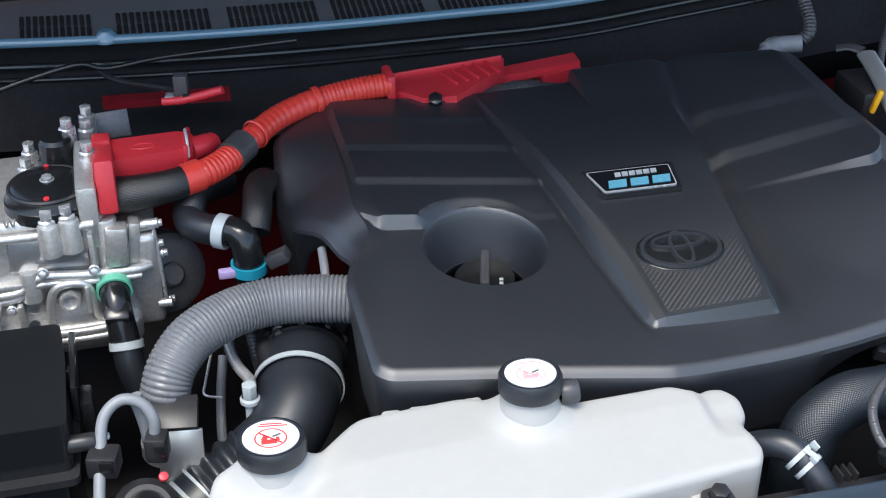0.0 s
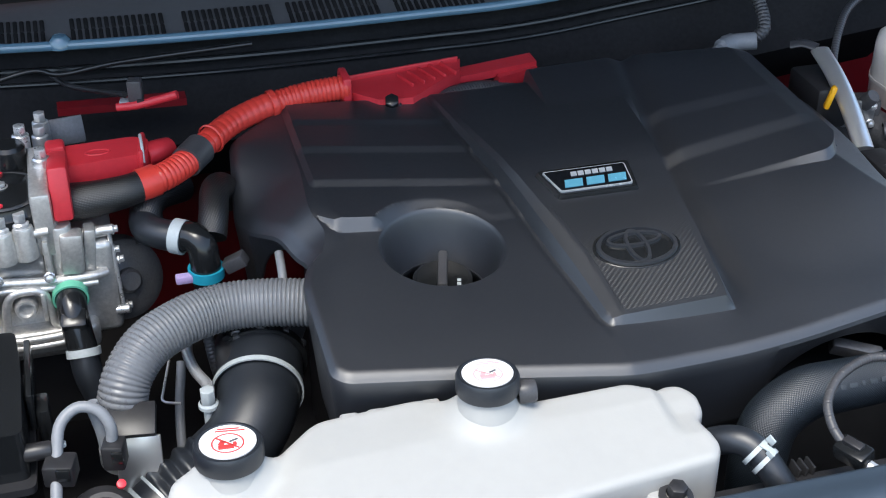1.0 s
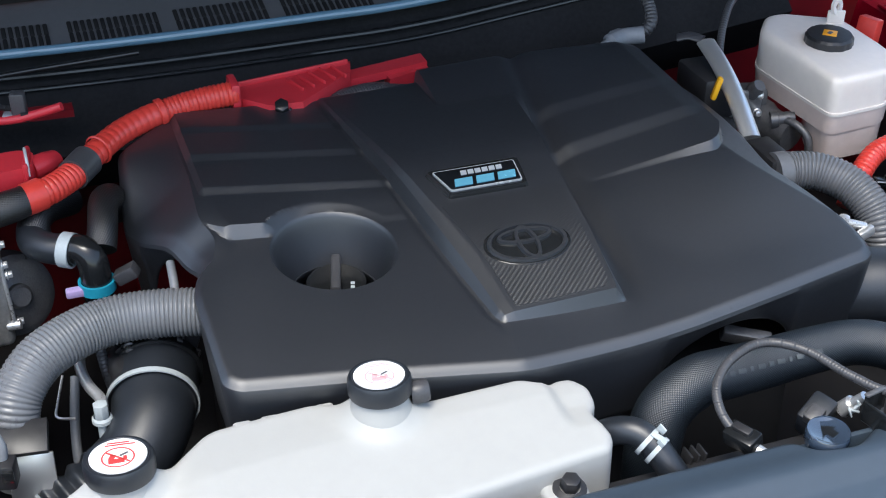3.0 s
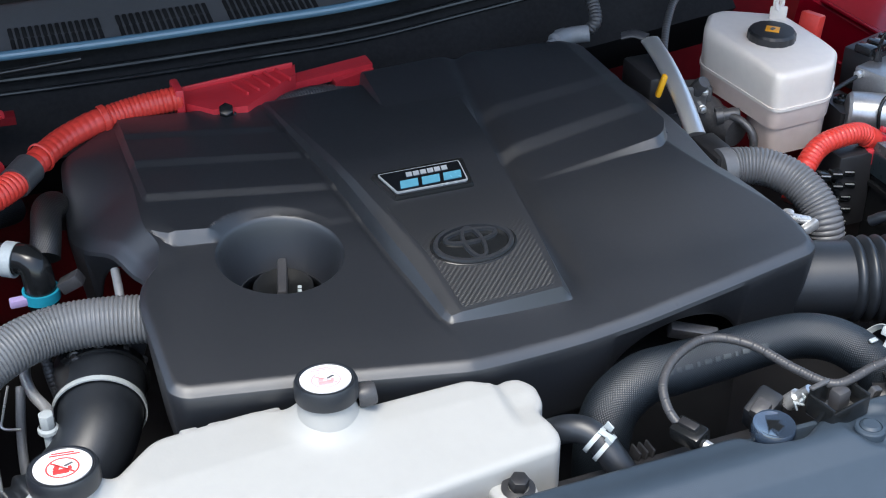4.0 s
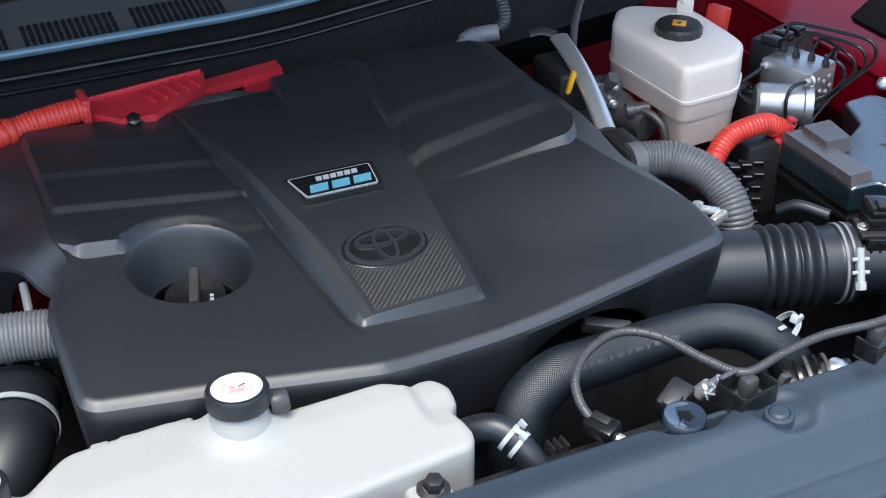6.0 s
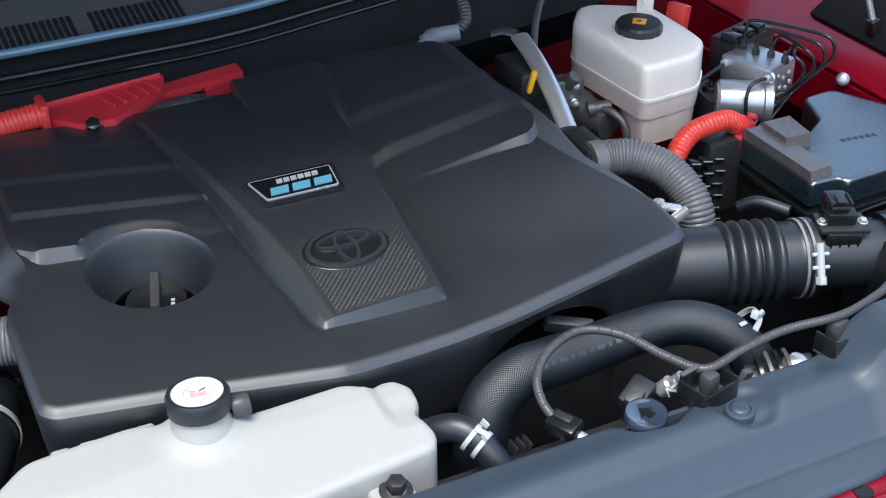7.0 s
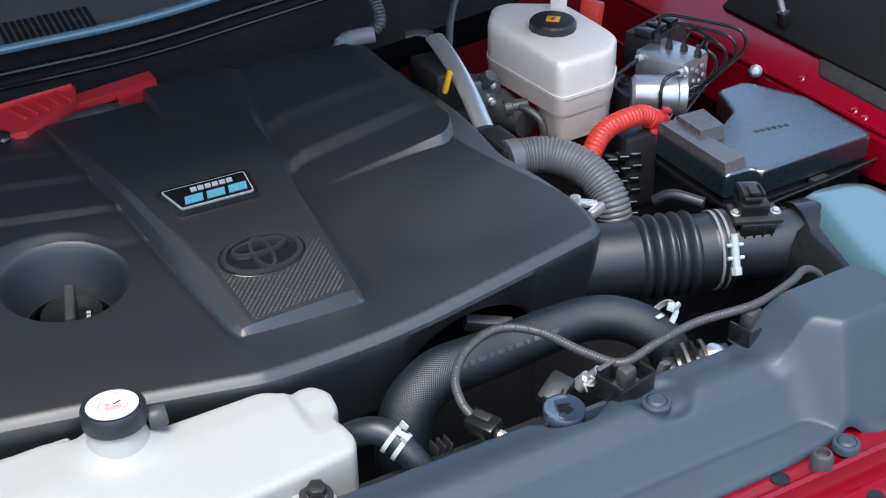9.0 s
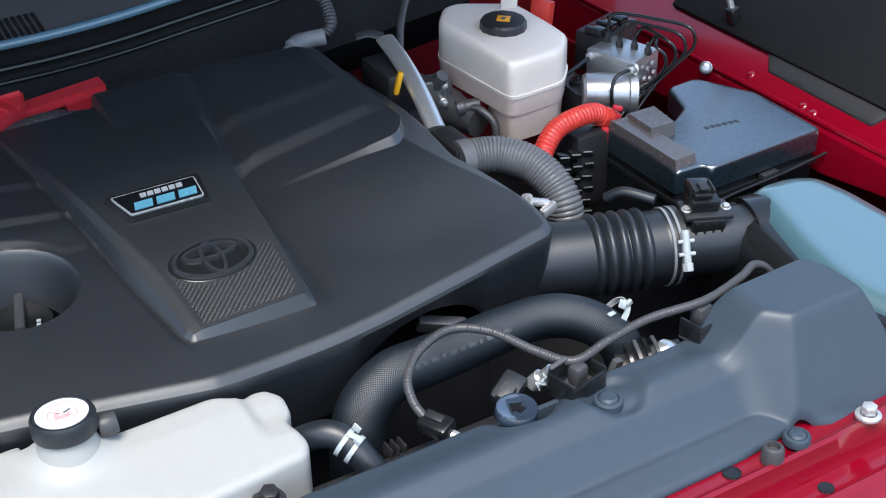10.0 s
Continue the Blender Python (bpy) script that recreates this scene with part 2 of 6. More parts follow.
def spline(points, step):
    """Evenly spaced points along a Catmull-Rom curve."""
    p = [Vector(q) for q in points]
    p = [p[0] * 2 - p[1]] + p + [p[-1] * 2 - p[-2]]
    dense = []
    for i in range(1, len(p) - 2):
        for k in range(24):
            t = k / 24
            a, b, c, d = p[i - 1], p[i], p[i + 1], p[i + 2]
            dense.append(0.5 * (2 * b + (c - a) * t + (2 * a - 5 * b + 4 * c - d) * t * t + (3 * b - a - 3 * c + d) * t ** 3))
    dense.append(p[-2])
    run = [0.0]
    for a, b in zip(dense, dense[1:]):
        run.append(run[-1] + (b - a).length)
    n = max(2, round(run[-1] / step))
    out, k = [], 0
    for i in range(n + 1):
        s = run[-1] * i / n
        while k < len(run) - 2 and run[k + 1] < s:
            k += 1
        f = (s - run[k]) / max(run[k + 1] - run[k], 1e-9)
        out.append(dense[k].lerp(dense[k + 1], min(max(f, 0), 1)))
    return out, run[-1]


def frames(pts):
    """A moving frame along the points, without twist."""
    out, side = [], None
    for i, p in enumerate(pts):
        d = (pts[min(i + 1, len(pts) - 1)] - pts[max(i - 1, 0)]).normalized()
        if side is None:
            side = d.cross(Vector((0, 0, 1)))
            if side.length < 0.1:
                side = d.cross(Vector((1, 0, 0)))
        side = (side - d * side.dot(d)).normalized()
        out.append((p, d, side, side.cross(d)))
    return out


def tube(points, radius, step=0.004, n=24, bm=None, caps=True, squash=1.0):
    """A tube along a curve; radius is a number or a function of the way along (metres) and the whole length."""
    pts, length = spline(points, step)
    b = bmesh.new()
    uv = b.loops.layers.uv.new("UVMap")
    rings = []
    for i, (p, d, u, w) in enumerate(frames(pts)):
        s = length * i / (len(pts) - 1)
        r = radius(s, length) if callable(radius) else radius
        rings.append([b.verts.new(p + u * (r * math.cos(math.tau * k / n)) + w * (r * squash * math.sin(math.tau * k / n))) for k in range(n)])
    mean = radius(length / 2, length) if callable(radius) else radius
    for i, (a, c) in enumerate(zip(rings, rings[1:])):
        v0, v1 = length * i / (len(pts) - 1), length * (i + 1) / (len(pts) - 1)
        for k in range(n):
            j = (k + 1) % n
            f = b.faces.new((a[k], a[j], c[j], c[k]))
            us = (k / n, (k + 1) / n, (k + 1) / n, k / n)
            for lp, q, v in zip(f.loops, us, (v0, v0, v1, v1)):
                lp[uv].uv = (q * math.tau * mean * 40, v * 40)
    if caps:
        b.faces.new(rings[0][::-1])
        b.faces.new(rings[-1])
    return joined(bm, b)


def ribs(r, depth, pitch, plain=0.0):
    """A convoluted radius: rounded ribs with narrow grooves; plain ends of that length."""
    def at(s, length):
        if s < plain or s > length - plain:
            return r
        return r - depth * (1 - abs(math.sin(math.pi * s / pitch)) ** 0.6)
    return at


def facing(p, d, spin=0.0):
    """A pose at p whose local z points along d."""
    return Matrix.Translation(p) @ Vector(d).to_track_quat("Z", "Y").to_matrix().to_4x4() @ pose(0, 0, 0, 0, 0, spin)


def hexbolt(r, h, flange=1.35):
    """A flanged hexagon head about the origin, upwards."""
    bm = lathe([(0, 0), (r * flange, 0), (r * flange, h * 0.18), (r * 1.05, h * 0.3)], n=24)
    b = bmesh.new()
    bmesh.ops.create_cone(b, cap_ends=True, segments=6, radius1=r, radius2=r, depth=h * 0.8)
    b.transform(pose(0, 0, h * 0.6))
    bevelled(b, r * 0.12, 2)
    return joined(bm, b)


def ring_band(p, d, r, width, thick=0.0015, bm=None):
    """A flat hoop round axis d."""
    w = width / 2
    return lathe([(r, -w), (r + thick, -w), (r + thick, w), (r, w), (r, -w)], facing(p, d), 40, bm)


def moved(b, m):
    b.transform(m)
    return b


def sstep(a, b, x):
    t = min(max((x - a) / (b - a), 0.0), 1.0)
    return t * t * (3 - 2 * t)


def lerp(a, b, t):
    return a + (b - a) * t


# ---- the setting ----
def slab(name, c, s, material, label, category, bevel=0.0, rot=(0, 0, 0)):
    return single(name, box(c, s, bevel, rot), material, label, category, kind="structure")


slab("ground", (0, 0, -0.05), (400, 400, 0.1), "ground", "grey asphalt ground under the vehicle", "ground")
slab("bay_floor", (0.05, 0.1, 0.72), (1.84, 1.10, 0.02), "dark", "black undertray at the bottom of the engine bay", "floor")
slab("firewall", (0.05, 0.66, 0.645), (1.86, 0.02, 1.29), "paint_shade", "red painted bulkhead behind the engine", "wall")
slab("bay_side_near", (-0.89, 0.1, 0.62), (0.02, 1.15, 1.24), "paint_shade", "red inner wing panel of the engine bay", "wall")
slab("bay_side_far", (0.98, 0.1, 0.57), (0.02, 1.15, 1.14), "paint_shade", "red inner wing panel beside the fuse box", "wall")
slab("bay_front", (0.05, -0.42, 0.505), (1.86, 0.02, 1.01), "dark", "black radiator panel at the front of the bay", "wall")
slab("bonnet", (-0.02, 0.217, 1.676), (1.54, 1.20, 0.03), "hood", "raised bonnet with black liner above the bay", "bonnet", 0.01, (-47.5, 0, 0))
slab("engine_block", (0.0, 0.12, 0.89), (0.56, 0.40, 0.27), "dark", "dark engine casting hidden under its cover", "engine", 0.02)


# ---- engine cover ----
OUTLINE = [(-0.322, -0.104), (-0.311, -0.114), (-0.209, -0.129), (-0.063, -0.155), (0.000, -0.149), (0.058, -0.144), (0.122, -0.136), (0.225, -0.119), (0.326, -0.101), (0.337, -0.092), (0.341, -0.065), (0.339, -0.042), (0.333, 0.005), (0.326, 0.034), (0.316, 0.062), (0.322, 0.100),
           (0.333, 0.150), (0.337, 0.200), (0.335, 0.258), (0.324, 0.290), (0.330, 0.322), (0.312, 0.350), (0.270, 0.360), (0.100, 0.348), (-0.110, 0.335), (-0.300, 0.338), (-0.350, 0.300), (-0.362, 0.205), (-0.350, 0.165), (-0.330, 0.125), (-0.308, 0.066), (-0.322, 0.020), (-0.322, -0.020)]
WELL, WELL_R = (-0.181, 0.050), 0.0625


def rounded(poly, r, n=5):
    """The polygon with its corners rounded off by about r."""
    out = []
    for i, p in enumerate(poly):
        p, a, b = Vector(p), Vector(poly[i - 1]), Vector(poly[(i + 1) % len(poly)])
        k = min(r, (a - p).length * 0.4, (b - p).length * 0.4)
        a, b = p + (a - p).normalized() * k, p + (b - p).normalized() * k
        for j in range(n + 1):
            t = j / n
            out.append(tuple(a * (1 - t) ** 2 + p * 2 * t * (1 - t) + b * t * t))
    return out


def distance(poly, x, y):
    """Signed distance to a polygon (negative inside) and the nearest point on it."""
    best, near, inside = 1e9, None, False
    for i in range(len(poly)):
        ax, ay = poly[i - 1]
        bx, by = poly[i]
        dx, dy = bx - ax, by - ay
        t = min(max(((x - ax) * dx + (y - ay) * dy) / (dx * dx + dy * dy + 1e-12), 0), 1)
        qx, qy = ax + t * dx, ay + t * dy
        d = (x - qx) ** 2 + (y - qy) ** 2
        if d < best:
            best, near = d, (qx, qy)
        if (ay > y) != (by > y) and x < ax + (y - ay) * dx / (dy + 1e-15):
            inside = not inside
    return (-1 if inside else 1) * math.sqrt(best), near


def distances(poly, X, Y):
    """Signed distances and nearest points for whole arrays of places."""
    best = np.full(X.shape, 1e9)
    qx, qy = np.zeros(X.shape), np.zeros(X.shape)
    inside = np.zeros(X.shape, bool)
    for i in range(len(poly)):
        (ax, ay), (bx, by) = poly[i - 1], poly[i]
        dx, dy = bx - ax, by - ay
        t = np.clip(((X - ax) * dx + (Y - ay) * dy) / (dx * dx + dy * dy + 1e-12), 0, 1)
        px, py = ax + t * dx, ay + t * dy
        d = (X - px) ** 2 + (Y - py) ** 2
        near = d < best
        best, qx, qy = np.where(near, d, best), np.where(near, px, qx), np.where(near, py, qy)
        cross = ((ay > Y) != (by > Y)) & (X < ax + (Y - ay) * dx / (dy + 1e-15))
        inside ^= cross
    return np.where(inside, -1, 1) * np.sqrt(best), qx, qy


def plan_grid(poly, step, folds=(), hole=None, lines=()):
    """A fine flat mesh over a plan polygon, with rows of edges along its outline, along fold lines that run
    inside it at the given depths, round a hole and along other lines. Returns the bmesh and (vert, distance) pairs."""
    pts, chains = [], []

    def chain(row, closed):
        first = len(pts)
        pts.extend(row)
        chains.extend((first + i, first + i + 1) for i in range(len(row) - 1))
        if closed:
            chains.append((first + len(row) - 1, first))

    def dense(row, closed):
        out = []
        for i in range(len(row) if closed else len(row) - 1):
            (ax, ay), (bx, by) = row[i], row[(i + 1) % len(row)]
            n = max(1, round(math.hypot(bx - ax, by - ay) / step))
            out.extend((ax + (bx - ax) * k / n, ay + (by - ay) * k / n) for k in range(n))
        return out if closed else out + [tuple(row[-1])]
    ring = dense(poly, True)
    area = sum(poly[i - 1][0] * poly[i][1] - poly[i][0] * poly[i - 1][1] for i in range(len(poly)))
    turn = 1 if area > 0 else -1
    chain(ring, True)
    for f in folds:
        row = []
        for i in range(len(ring)):
            (ax, ay), (bx, by) = ring[i - 1], ring[(i + 1) % len(ring)]
            L = math.hypot(bx - ax, by - ay) + 1e-12
            row.append((ring[i][0] - turn * (by - ay) / L * f, ring[i][1] + turn * (bx - ax) / L * f))
        d = distances(poly, np.array([p[0] for p in row]), np.array([p[1] for p in row]))[0]
        run = []
        for p, e in zip(row + [None], list(d) + [0]):
            if p is not None and e < -f * 0.985 and (not run or math.hypot(p[0] - run[-1][0], p[1] - run[-1][1]) > step * 0.3):
                run.append(p)
            elif p is None or e >= -f * 0.985:
                if len(run) > 1:
                    chain(run, False)
                run = []
    if hole:
        n = round(math.tau * hole[2] / step)
        chain([(hole[0] + hole[2] * math.cos(math.tau * k / n), hole[1] + hole[2] * math.sin(math.tau * k / n)) for k in range(n)], True)
    deepest = max(folds) if folds else 0.0
    for row in lines:
        row = dense(row, False)
        d = distances(poly, np.array([p[0] for p in row]), np.array([p[1] for p in row]))[0]
        run = []
        for p, e in zip(row + [None], list(d) + [0.0]):
            if p is not None and e < -step * 0.5 and (not hole or math.hypot(p[0] - hole[0], p[1] - hole[1]) > hole[2] + step * 0.5):
                run.append(p)
            else:
                if len(run) > 1:
                    chain(run, False)
                run = []
    xs, ys = [p[0] for p in poly], [p[1] for p in poly]
    X, Y = np.meshgrid(np.arange(min(xs), max(xs), step), np.arange(min(ys), max(ys), step), indexing="ij")
    X, Y = X.ravel(), Y.ravel()
    D = distances(poly, X, Y)[0]
    ok = D < -deepest - step * 0.5
    if hole:
        ok &= np.hypot(X - hole[0], Y - hole[1]) > hole[2] + step * 0.5
    # keep the grid clear of the lines already laid
    taken = {}
    for p in pts:
        taken.setdefault((math.floor(p[0] / step), math.floor(p[1] / step)), []).append(p)
    for x, y in zip(X[ok].tolist(), Y[ok].tolist()):
        i, j = math.floor(x / step), math.floor(y / step)
        if not any(abs(q[0] - x) + abs(q[1] - y) < step * 0.6 for u in (-1, 0, 1) for w in (-1, 0, 1) for q in taken.get((i + u, j + w), ())):
            pts.append((x, y))
    vs, _, fs, *_ = delaunay_2d_cdt([Vector(p) for p in pts], chains, [], 0, 1e-6)
    vx, vy = np.array([v.x for v in vs]), np.array([v.y for v in vs])
    D, _, _ = distances(poly, vx, vy)
    bm = bmesh.new()
    made = [bm.verts.new((v.x, v.y, 0)) for v in vs]
    for f in fs:
        cx, cy = sum(vx[k] for k in f) / 3, sum(vy[k] for k in f) / 3
        if hole and math.hypot(cx - hole[0], cy - hole[1]) < hole[2] * 0.999 - 1e-4:
            continue
        if sum(D[k] for k in f) / 3 > -1e-5 and distance(poly, cx, cy)[0] > 0:
            continue
        bm.faces.new([made[k] for k in f])
    for v in [v for v in bm.verts if not v.link_faces]:
        bm.verts.remove(v)
    return bm, [(v, min(float(d), 0.0)) for v, d in zip(made, D) if v.is_valid]


def ramp(a, b, x):
    return min(max((x - a) / (b - a), 0.0), 1.0)


def piece(rows, y):
    """A value read off a row of (y, value) pairs, straight between them."""
    if y <= rows[0][0]:
        return rows[0][1]
    for (a, va), (b, vb) in zip(rows, rows[1:]):
        if y <= b:
            return va + (vb - va) * (y - a) / (b - a)
    return rows[-1][1]


# plan lines of the spine: its top edges and the foot of its wall on the near side
SPINE_LEFT = [(-0.090, -0.049), (-0.080, -0.051), (-0.057, -0.052), (-0.008, -0.056), (0.037, -0.065), (0.084, -0.076), (0.130, -0.086), (0.293, -0.108), (0.350, -0.115)]
SPINE_FOOT = [(-0.098, -0.061), (-0.085, -0.066), (-0.040, -0.072), (0.017, -0.080), (0.081, -0.087), (0.130, -0.094), (0.293, -0.115), (0.350, -0.122)]
SPINE_RIGHT = [(-0.090, 0.056), (-0.074, 0.059), (-0.004, 0.066), (0.063, 0.069), (0.125, 0.073), (0.183, 0.081), (0.340, 0.100)]
FOLD = -0.063


def spine_z(y):
    return 1.157 + 0.20 * y if y < 0.11 else 1.179 + 0.0045 * (1 - math.exp(-(y - 0.11) / 0.02)) - 0.045 * max(0.0, y - 0.15)


def soft_min(a, b, k):
    h = min(max(0.5 + 0.5 * (b - a) / k, 0.0), 1.0)
    return lerp(b, a, h) - k * h * (1 - h)


def left_ridge(x):
    return 0.097 + 0.9 * max(0.0, -0.278 - x) - 0.10 * max(0.0, min(x, -0.19) + 0.278)


def flank_border(y):
    """The line along which the near flank folds down."""
    return -0.299 + 0.009 * math.exp(-((y - 0.088) / 0.022) ** 2) + 0.006 * ramp(0.115, 0.20, y) - 0.035 * ramp(0.062, 0.020, y)


def right_bow(x):
    return 0.099 + 34.0 * max(0.0, x - 0.254) ** 2


CREST = 0.286


def cover_z(x, y, edge):
    """Height of the cover's top: front deck, two stepped rear shoulders and the central spine."""
    deck_l = 1.134 + 0.10 * (y + 0.12) - 0.03 * (x + 0.19)
    deck_r = 1.124 + 0.10 * (y + 0.10) + 0.004 * ramp(0.10, 0.33, x) + 0.015 * sstep(0.06, 0.26, x) * sstep(-0.07, 0.085, y)
    over = ramp(FOLD, 0.085, x)
    deck = deck_l if x < FOLD else lerp(1.134 + 0.10 * (y + 0.12) - 0.03 * (FOLD + 0.19), deck_r, 1 - (1 - over) ** 2)
    terrace = 0.0
    if x < 0:
        # raised left shoulder behind a narrow bright riser with a kink
        border = flank_border(y)
        past = max(0.0, border - x)
        x0 = max(x, border)
        if x < FOLD:
            deck = 1.134 + 0.10 * (y + 0.12) - 0.03 * (x0 + 0.19)
        shoulder = 1.1715 - 0.072 * max(0.0, x0 + 0.278) + 0.020 * (y - 0.10)
        shoulder = lerp(shoulder, deck + 0.0015 + 0.06 * max(0.0, y - 0.088), ramp(-0.215, -0.165, x0) * ramp(0.150, 0.105, y))
        width = 0.0008 + 0.0075 * ramp(-0.299, -0.280, x0)
        rise = ramp(left_ridge(x0) - width, left_ridge(x0), y) * ramp(-0.001, 0.010, math.hypot(x - WELL[0], y - WELL[1]) - WELL_R)
        fade = ramp(-0.290, -0.284, x)
        for at, h in ((0.150, 0.0040), (0.216, 0.0030), (0.275, 0.0020)):
            terrace += h * fade * ramp(-0.006, 0.004, y - at + 0.12 * (x + 0.17))
        shoulder += terrace
        z = lerp(deck, max(shoulder, deck), rise)
        z = lerp(lerp(deck, shoulder, sstep(0.050, 0.140, y)), z, ramp(0.0, 0.020, x - border))
        # the flank falls away to the side
        z -= 0.72 * past * (1 - 0.80 * sstep(0.19, 0.29, y))
    else:
        # right shoulder: its riser grows towards a cut corner, and a sloping flank lies outside its crest
        tip = ramp(0.100, 0.262, x)
        for at, h in ((0.150, 0.0045), (0.220, 0.0032)):
            terrace += h * ramp(-0.010, 0.006, y - at - 0.09 * max(0.0, x - 0.085))
        shoulder = 1.1450 + 0.0250 * tip + 0.16 * (y - 0.1) * (1 - 0.85 * tip) + terrace * (1 - ramp(0.262, CREST, x))
        flank = 1.1605 - 0.42 * (x - 0.275)
        base = min(deck, flank) if x > 0.24 else deck
        bow = right_bow(x)
        on = ramp(bow - 0.004 - 0.005 * tip, bow, y) * (1 - ramp(CREST, CREST + 0.009, x))
        if y > 0.09 and x > 0.2:
            base = lerp(base, flank, ramp(0.262, 0.290, x))
        z = lerp(base, max(shoulder, base), on)
    left, foot, right = piece(SPINE_LEFT, y), piece(SPINE_FOOT, y), piece(SPINE_RIGHT, y)
    z -= 0.006 * math.exp(-((x - right - 0.020) / 0.012) ** 2) * sstep(-0.10, -0.02, y)
    z -= 0.0022 * math.exp(-((x - foot + 0.003) / 0.004) ** 2) * sstep(-0.12, -0.08, y)
    up = ramp(foot, left, x)
    up = 0.72 * ramp(0.0, 0.34, up) + 0.28 * ramp(0.34, 1.0, up)
    inside = up * (1 - ramp(right, right + 0.010, x))
    z = lerp(z, max(spine_z(y), z), inside * ramp(-0.0965 + 0.030 * (x + 0.05), -0.0915 + 0.030 * (x + 0.05), y))
    # chamfered rim
    z -= 0.004 * sstep(0.335, 0.36, y)
    chamfer = 0.0065 if y < 0.05 else 0.007
    if x < -0.24 and y < 0.05:
        chamfer = lerp(0.0045, 0.0065, ramp(-0.085, -0.105, y))
    z -= 0.46 * max(0.0, chamfer + edge) + 0.5 * max(0.0, 0.003 + edge)
    return z


def cover_lines():
    """Plan lines along which the cover's top folds."""
    def along(f, a, b, n=60):
        return [f(a + (b - a) * i / n) for i in range(n + 1)]
    rows = [along(lambda x: (x, left_ridge(x) + o), -0.34, -0.09) for o in (0.0, -0.008)]
    rows += [along(lambda y: (flank_border(y), y), 0.045, 0.335, 120)]
    rows += [along(lambda y: (c, y), 0.12, 0.335) for c in (-0.290, -0.284)]
    for at in (0.150, 0.216, 0.275):
        rows += [along(lambda x: (x, at - 0.12 * (x + 0.17) + o), -0.285, -0.12) for o in (-0.006, 0.004)]
    for table, o in ((SPINE_LEFT, 0.0), (SPINE_FOOT, 0.0), (SPINE_FOOT, -0.006), (SPINE_RIGHT, 0.0), (SPINE_RIGHT, 0.010)):
        rows.append(along(lambda y: (piece(table, y) + o, y), -0.097, 0.345, 160))
    rows += [along(lambda x: (x, y + 0.030 * (x + 0.05)), -0.075, 0.070) for y in (-0.0965, -0.0915)]
    rows.append(along(lambda y: (lerp(piece(SPINE_FOOT, y), piece(SPINE_LEFT, y), 0.34), y), -0.097, 0.345, 160))
    rows += [along(lambda y: (FOLD, y), -0.165, -0.10)]
    rows += [along(lambda x: (x, right_bow(x)), 0.09, CREST), along(lambda x: (x, right_bow(x) - 0.004 - 0.005 * ramp(0.100, 0.262, x)), 0.09, CREST)]
    rows += [along(lambda y: (CREST + o, y), 0.10, 0.335) for o in (0.0, 0.009)]
    return rows


def build_cover():
    body = thing("engine_cover", (0, 0.1, 1.03), "moulded black plastic engine cover with stepped shoulders and central spine", "engine cover")
    poly = rounded(OUTLINE, 0.010)
    bm, places = plan_grid(poly, 0.0024, (0.003, 0.0045, 0.0065), (*WELL, WELL_R), cover_lines())
    for v, d in places:
        v.co.z = cover_z(v.co.x, v.co.y, d)
    loops = [e for e in bm.edges if len(e.link_faces) == 1]
    wells = [e for e in loops if math.hypot(e.verts[0].co.x - WELL[0], e.verts[0].co.y - WELL[1]) < WELL_R + 0.004]
    outer = list(set(loops) - set(wells))
    # skirt, with an arch for the coolant hose and a notch over the wiring
    def drop(edges, rows):
        for out, down in rows:
            got = bmesh.ops.extrude_edge_only(bm, edges=edges)["geom"]
            edges = [g for g in got if isinstance(g, bmesh.types.BMEdge)]
            for v in [g for g in got if isinstance(g, bmesh.types.BMVert)]:
                yield v, out, down

    def dir_out(x, y):
        h = 0.004
        g = Vector((distance(poly, x + h, y)[0] - distance(poly, x - h, y)[0], distance(poly, x, y + h)[0] - distance(poly, x, y - h)[0], 0))
        return g.normalized() if g.length > 1e-6 else Vector((0, 0, 0))
    for v, out, down in drop(outer, [(0.002, 0.002), (0.0012, 0.004)]):
        v.co += dir_out(v.co.x, v.co.y) * out - Vector((0, 0, down))
    lower = [e for e in bm.edges if e.is_boundary and e not in set(wells)]

    def bottom(x, y):
        low = 1.022
        if y < -0.08 and 0.080 < x < 0.245:
            t = (x - 0.1625) / 0.0825
            low = max(low, 1.040 + 0.053 * math.sqrt(max(0.0, 1 - t * t)))
        if x < -0.295 and 0.035 < y < 0.170:
            t = (y - 0.105) / 0.066
            low = max(low, 1.050 + 0.078 * math.sqrt(max(0.0, 1 - t * t)))
        return low
    for v, out, left in drop(lower, [(-0.0014, 8 - k) for k in range(8)]):
        v.co += dir_out(v.co.x, v.co.y) * out
        v.co.z = lerp(v.co.z, min(bottom(v.co.x, v.co.y), v.co.z - 0.0005), 1 / left)
    wr = [(-0.0012, 0.0012), (-0.0014, 0.003), (-0.002, 0.008), (-0.003, 0.014), (-0.004, 0.016), (-0.005, 0.014), (-0.002, 0.001), (0.0, 0.012)]
    for v, out, down in drop(wells, wr):
        d = Vector((v.co.x - WELL[0], v.co.y - WELL[1], 0)).normalized()
        v.co += d * out
        v.co.z = lerp(v.co.z, 1.158 - (1.158 - v.co.z) * 0.9, 0.3) - down
    bmesh.ops.dissolve_degenerate(bm, dist=0.0001, edges=bm.edges)
    ob = part("shell", bm, "cover", body, smooth=28)
    sol = ob.modifiers.new("thickness", "SOLIDIFY")
    sol.thickness, sol.offset = 0.0025, -1
    return body


cover = build_cover()


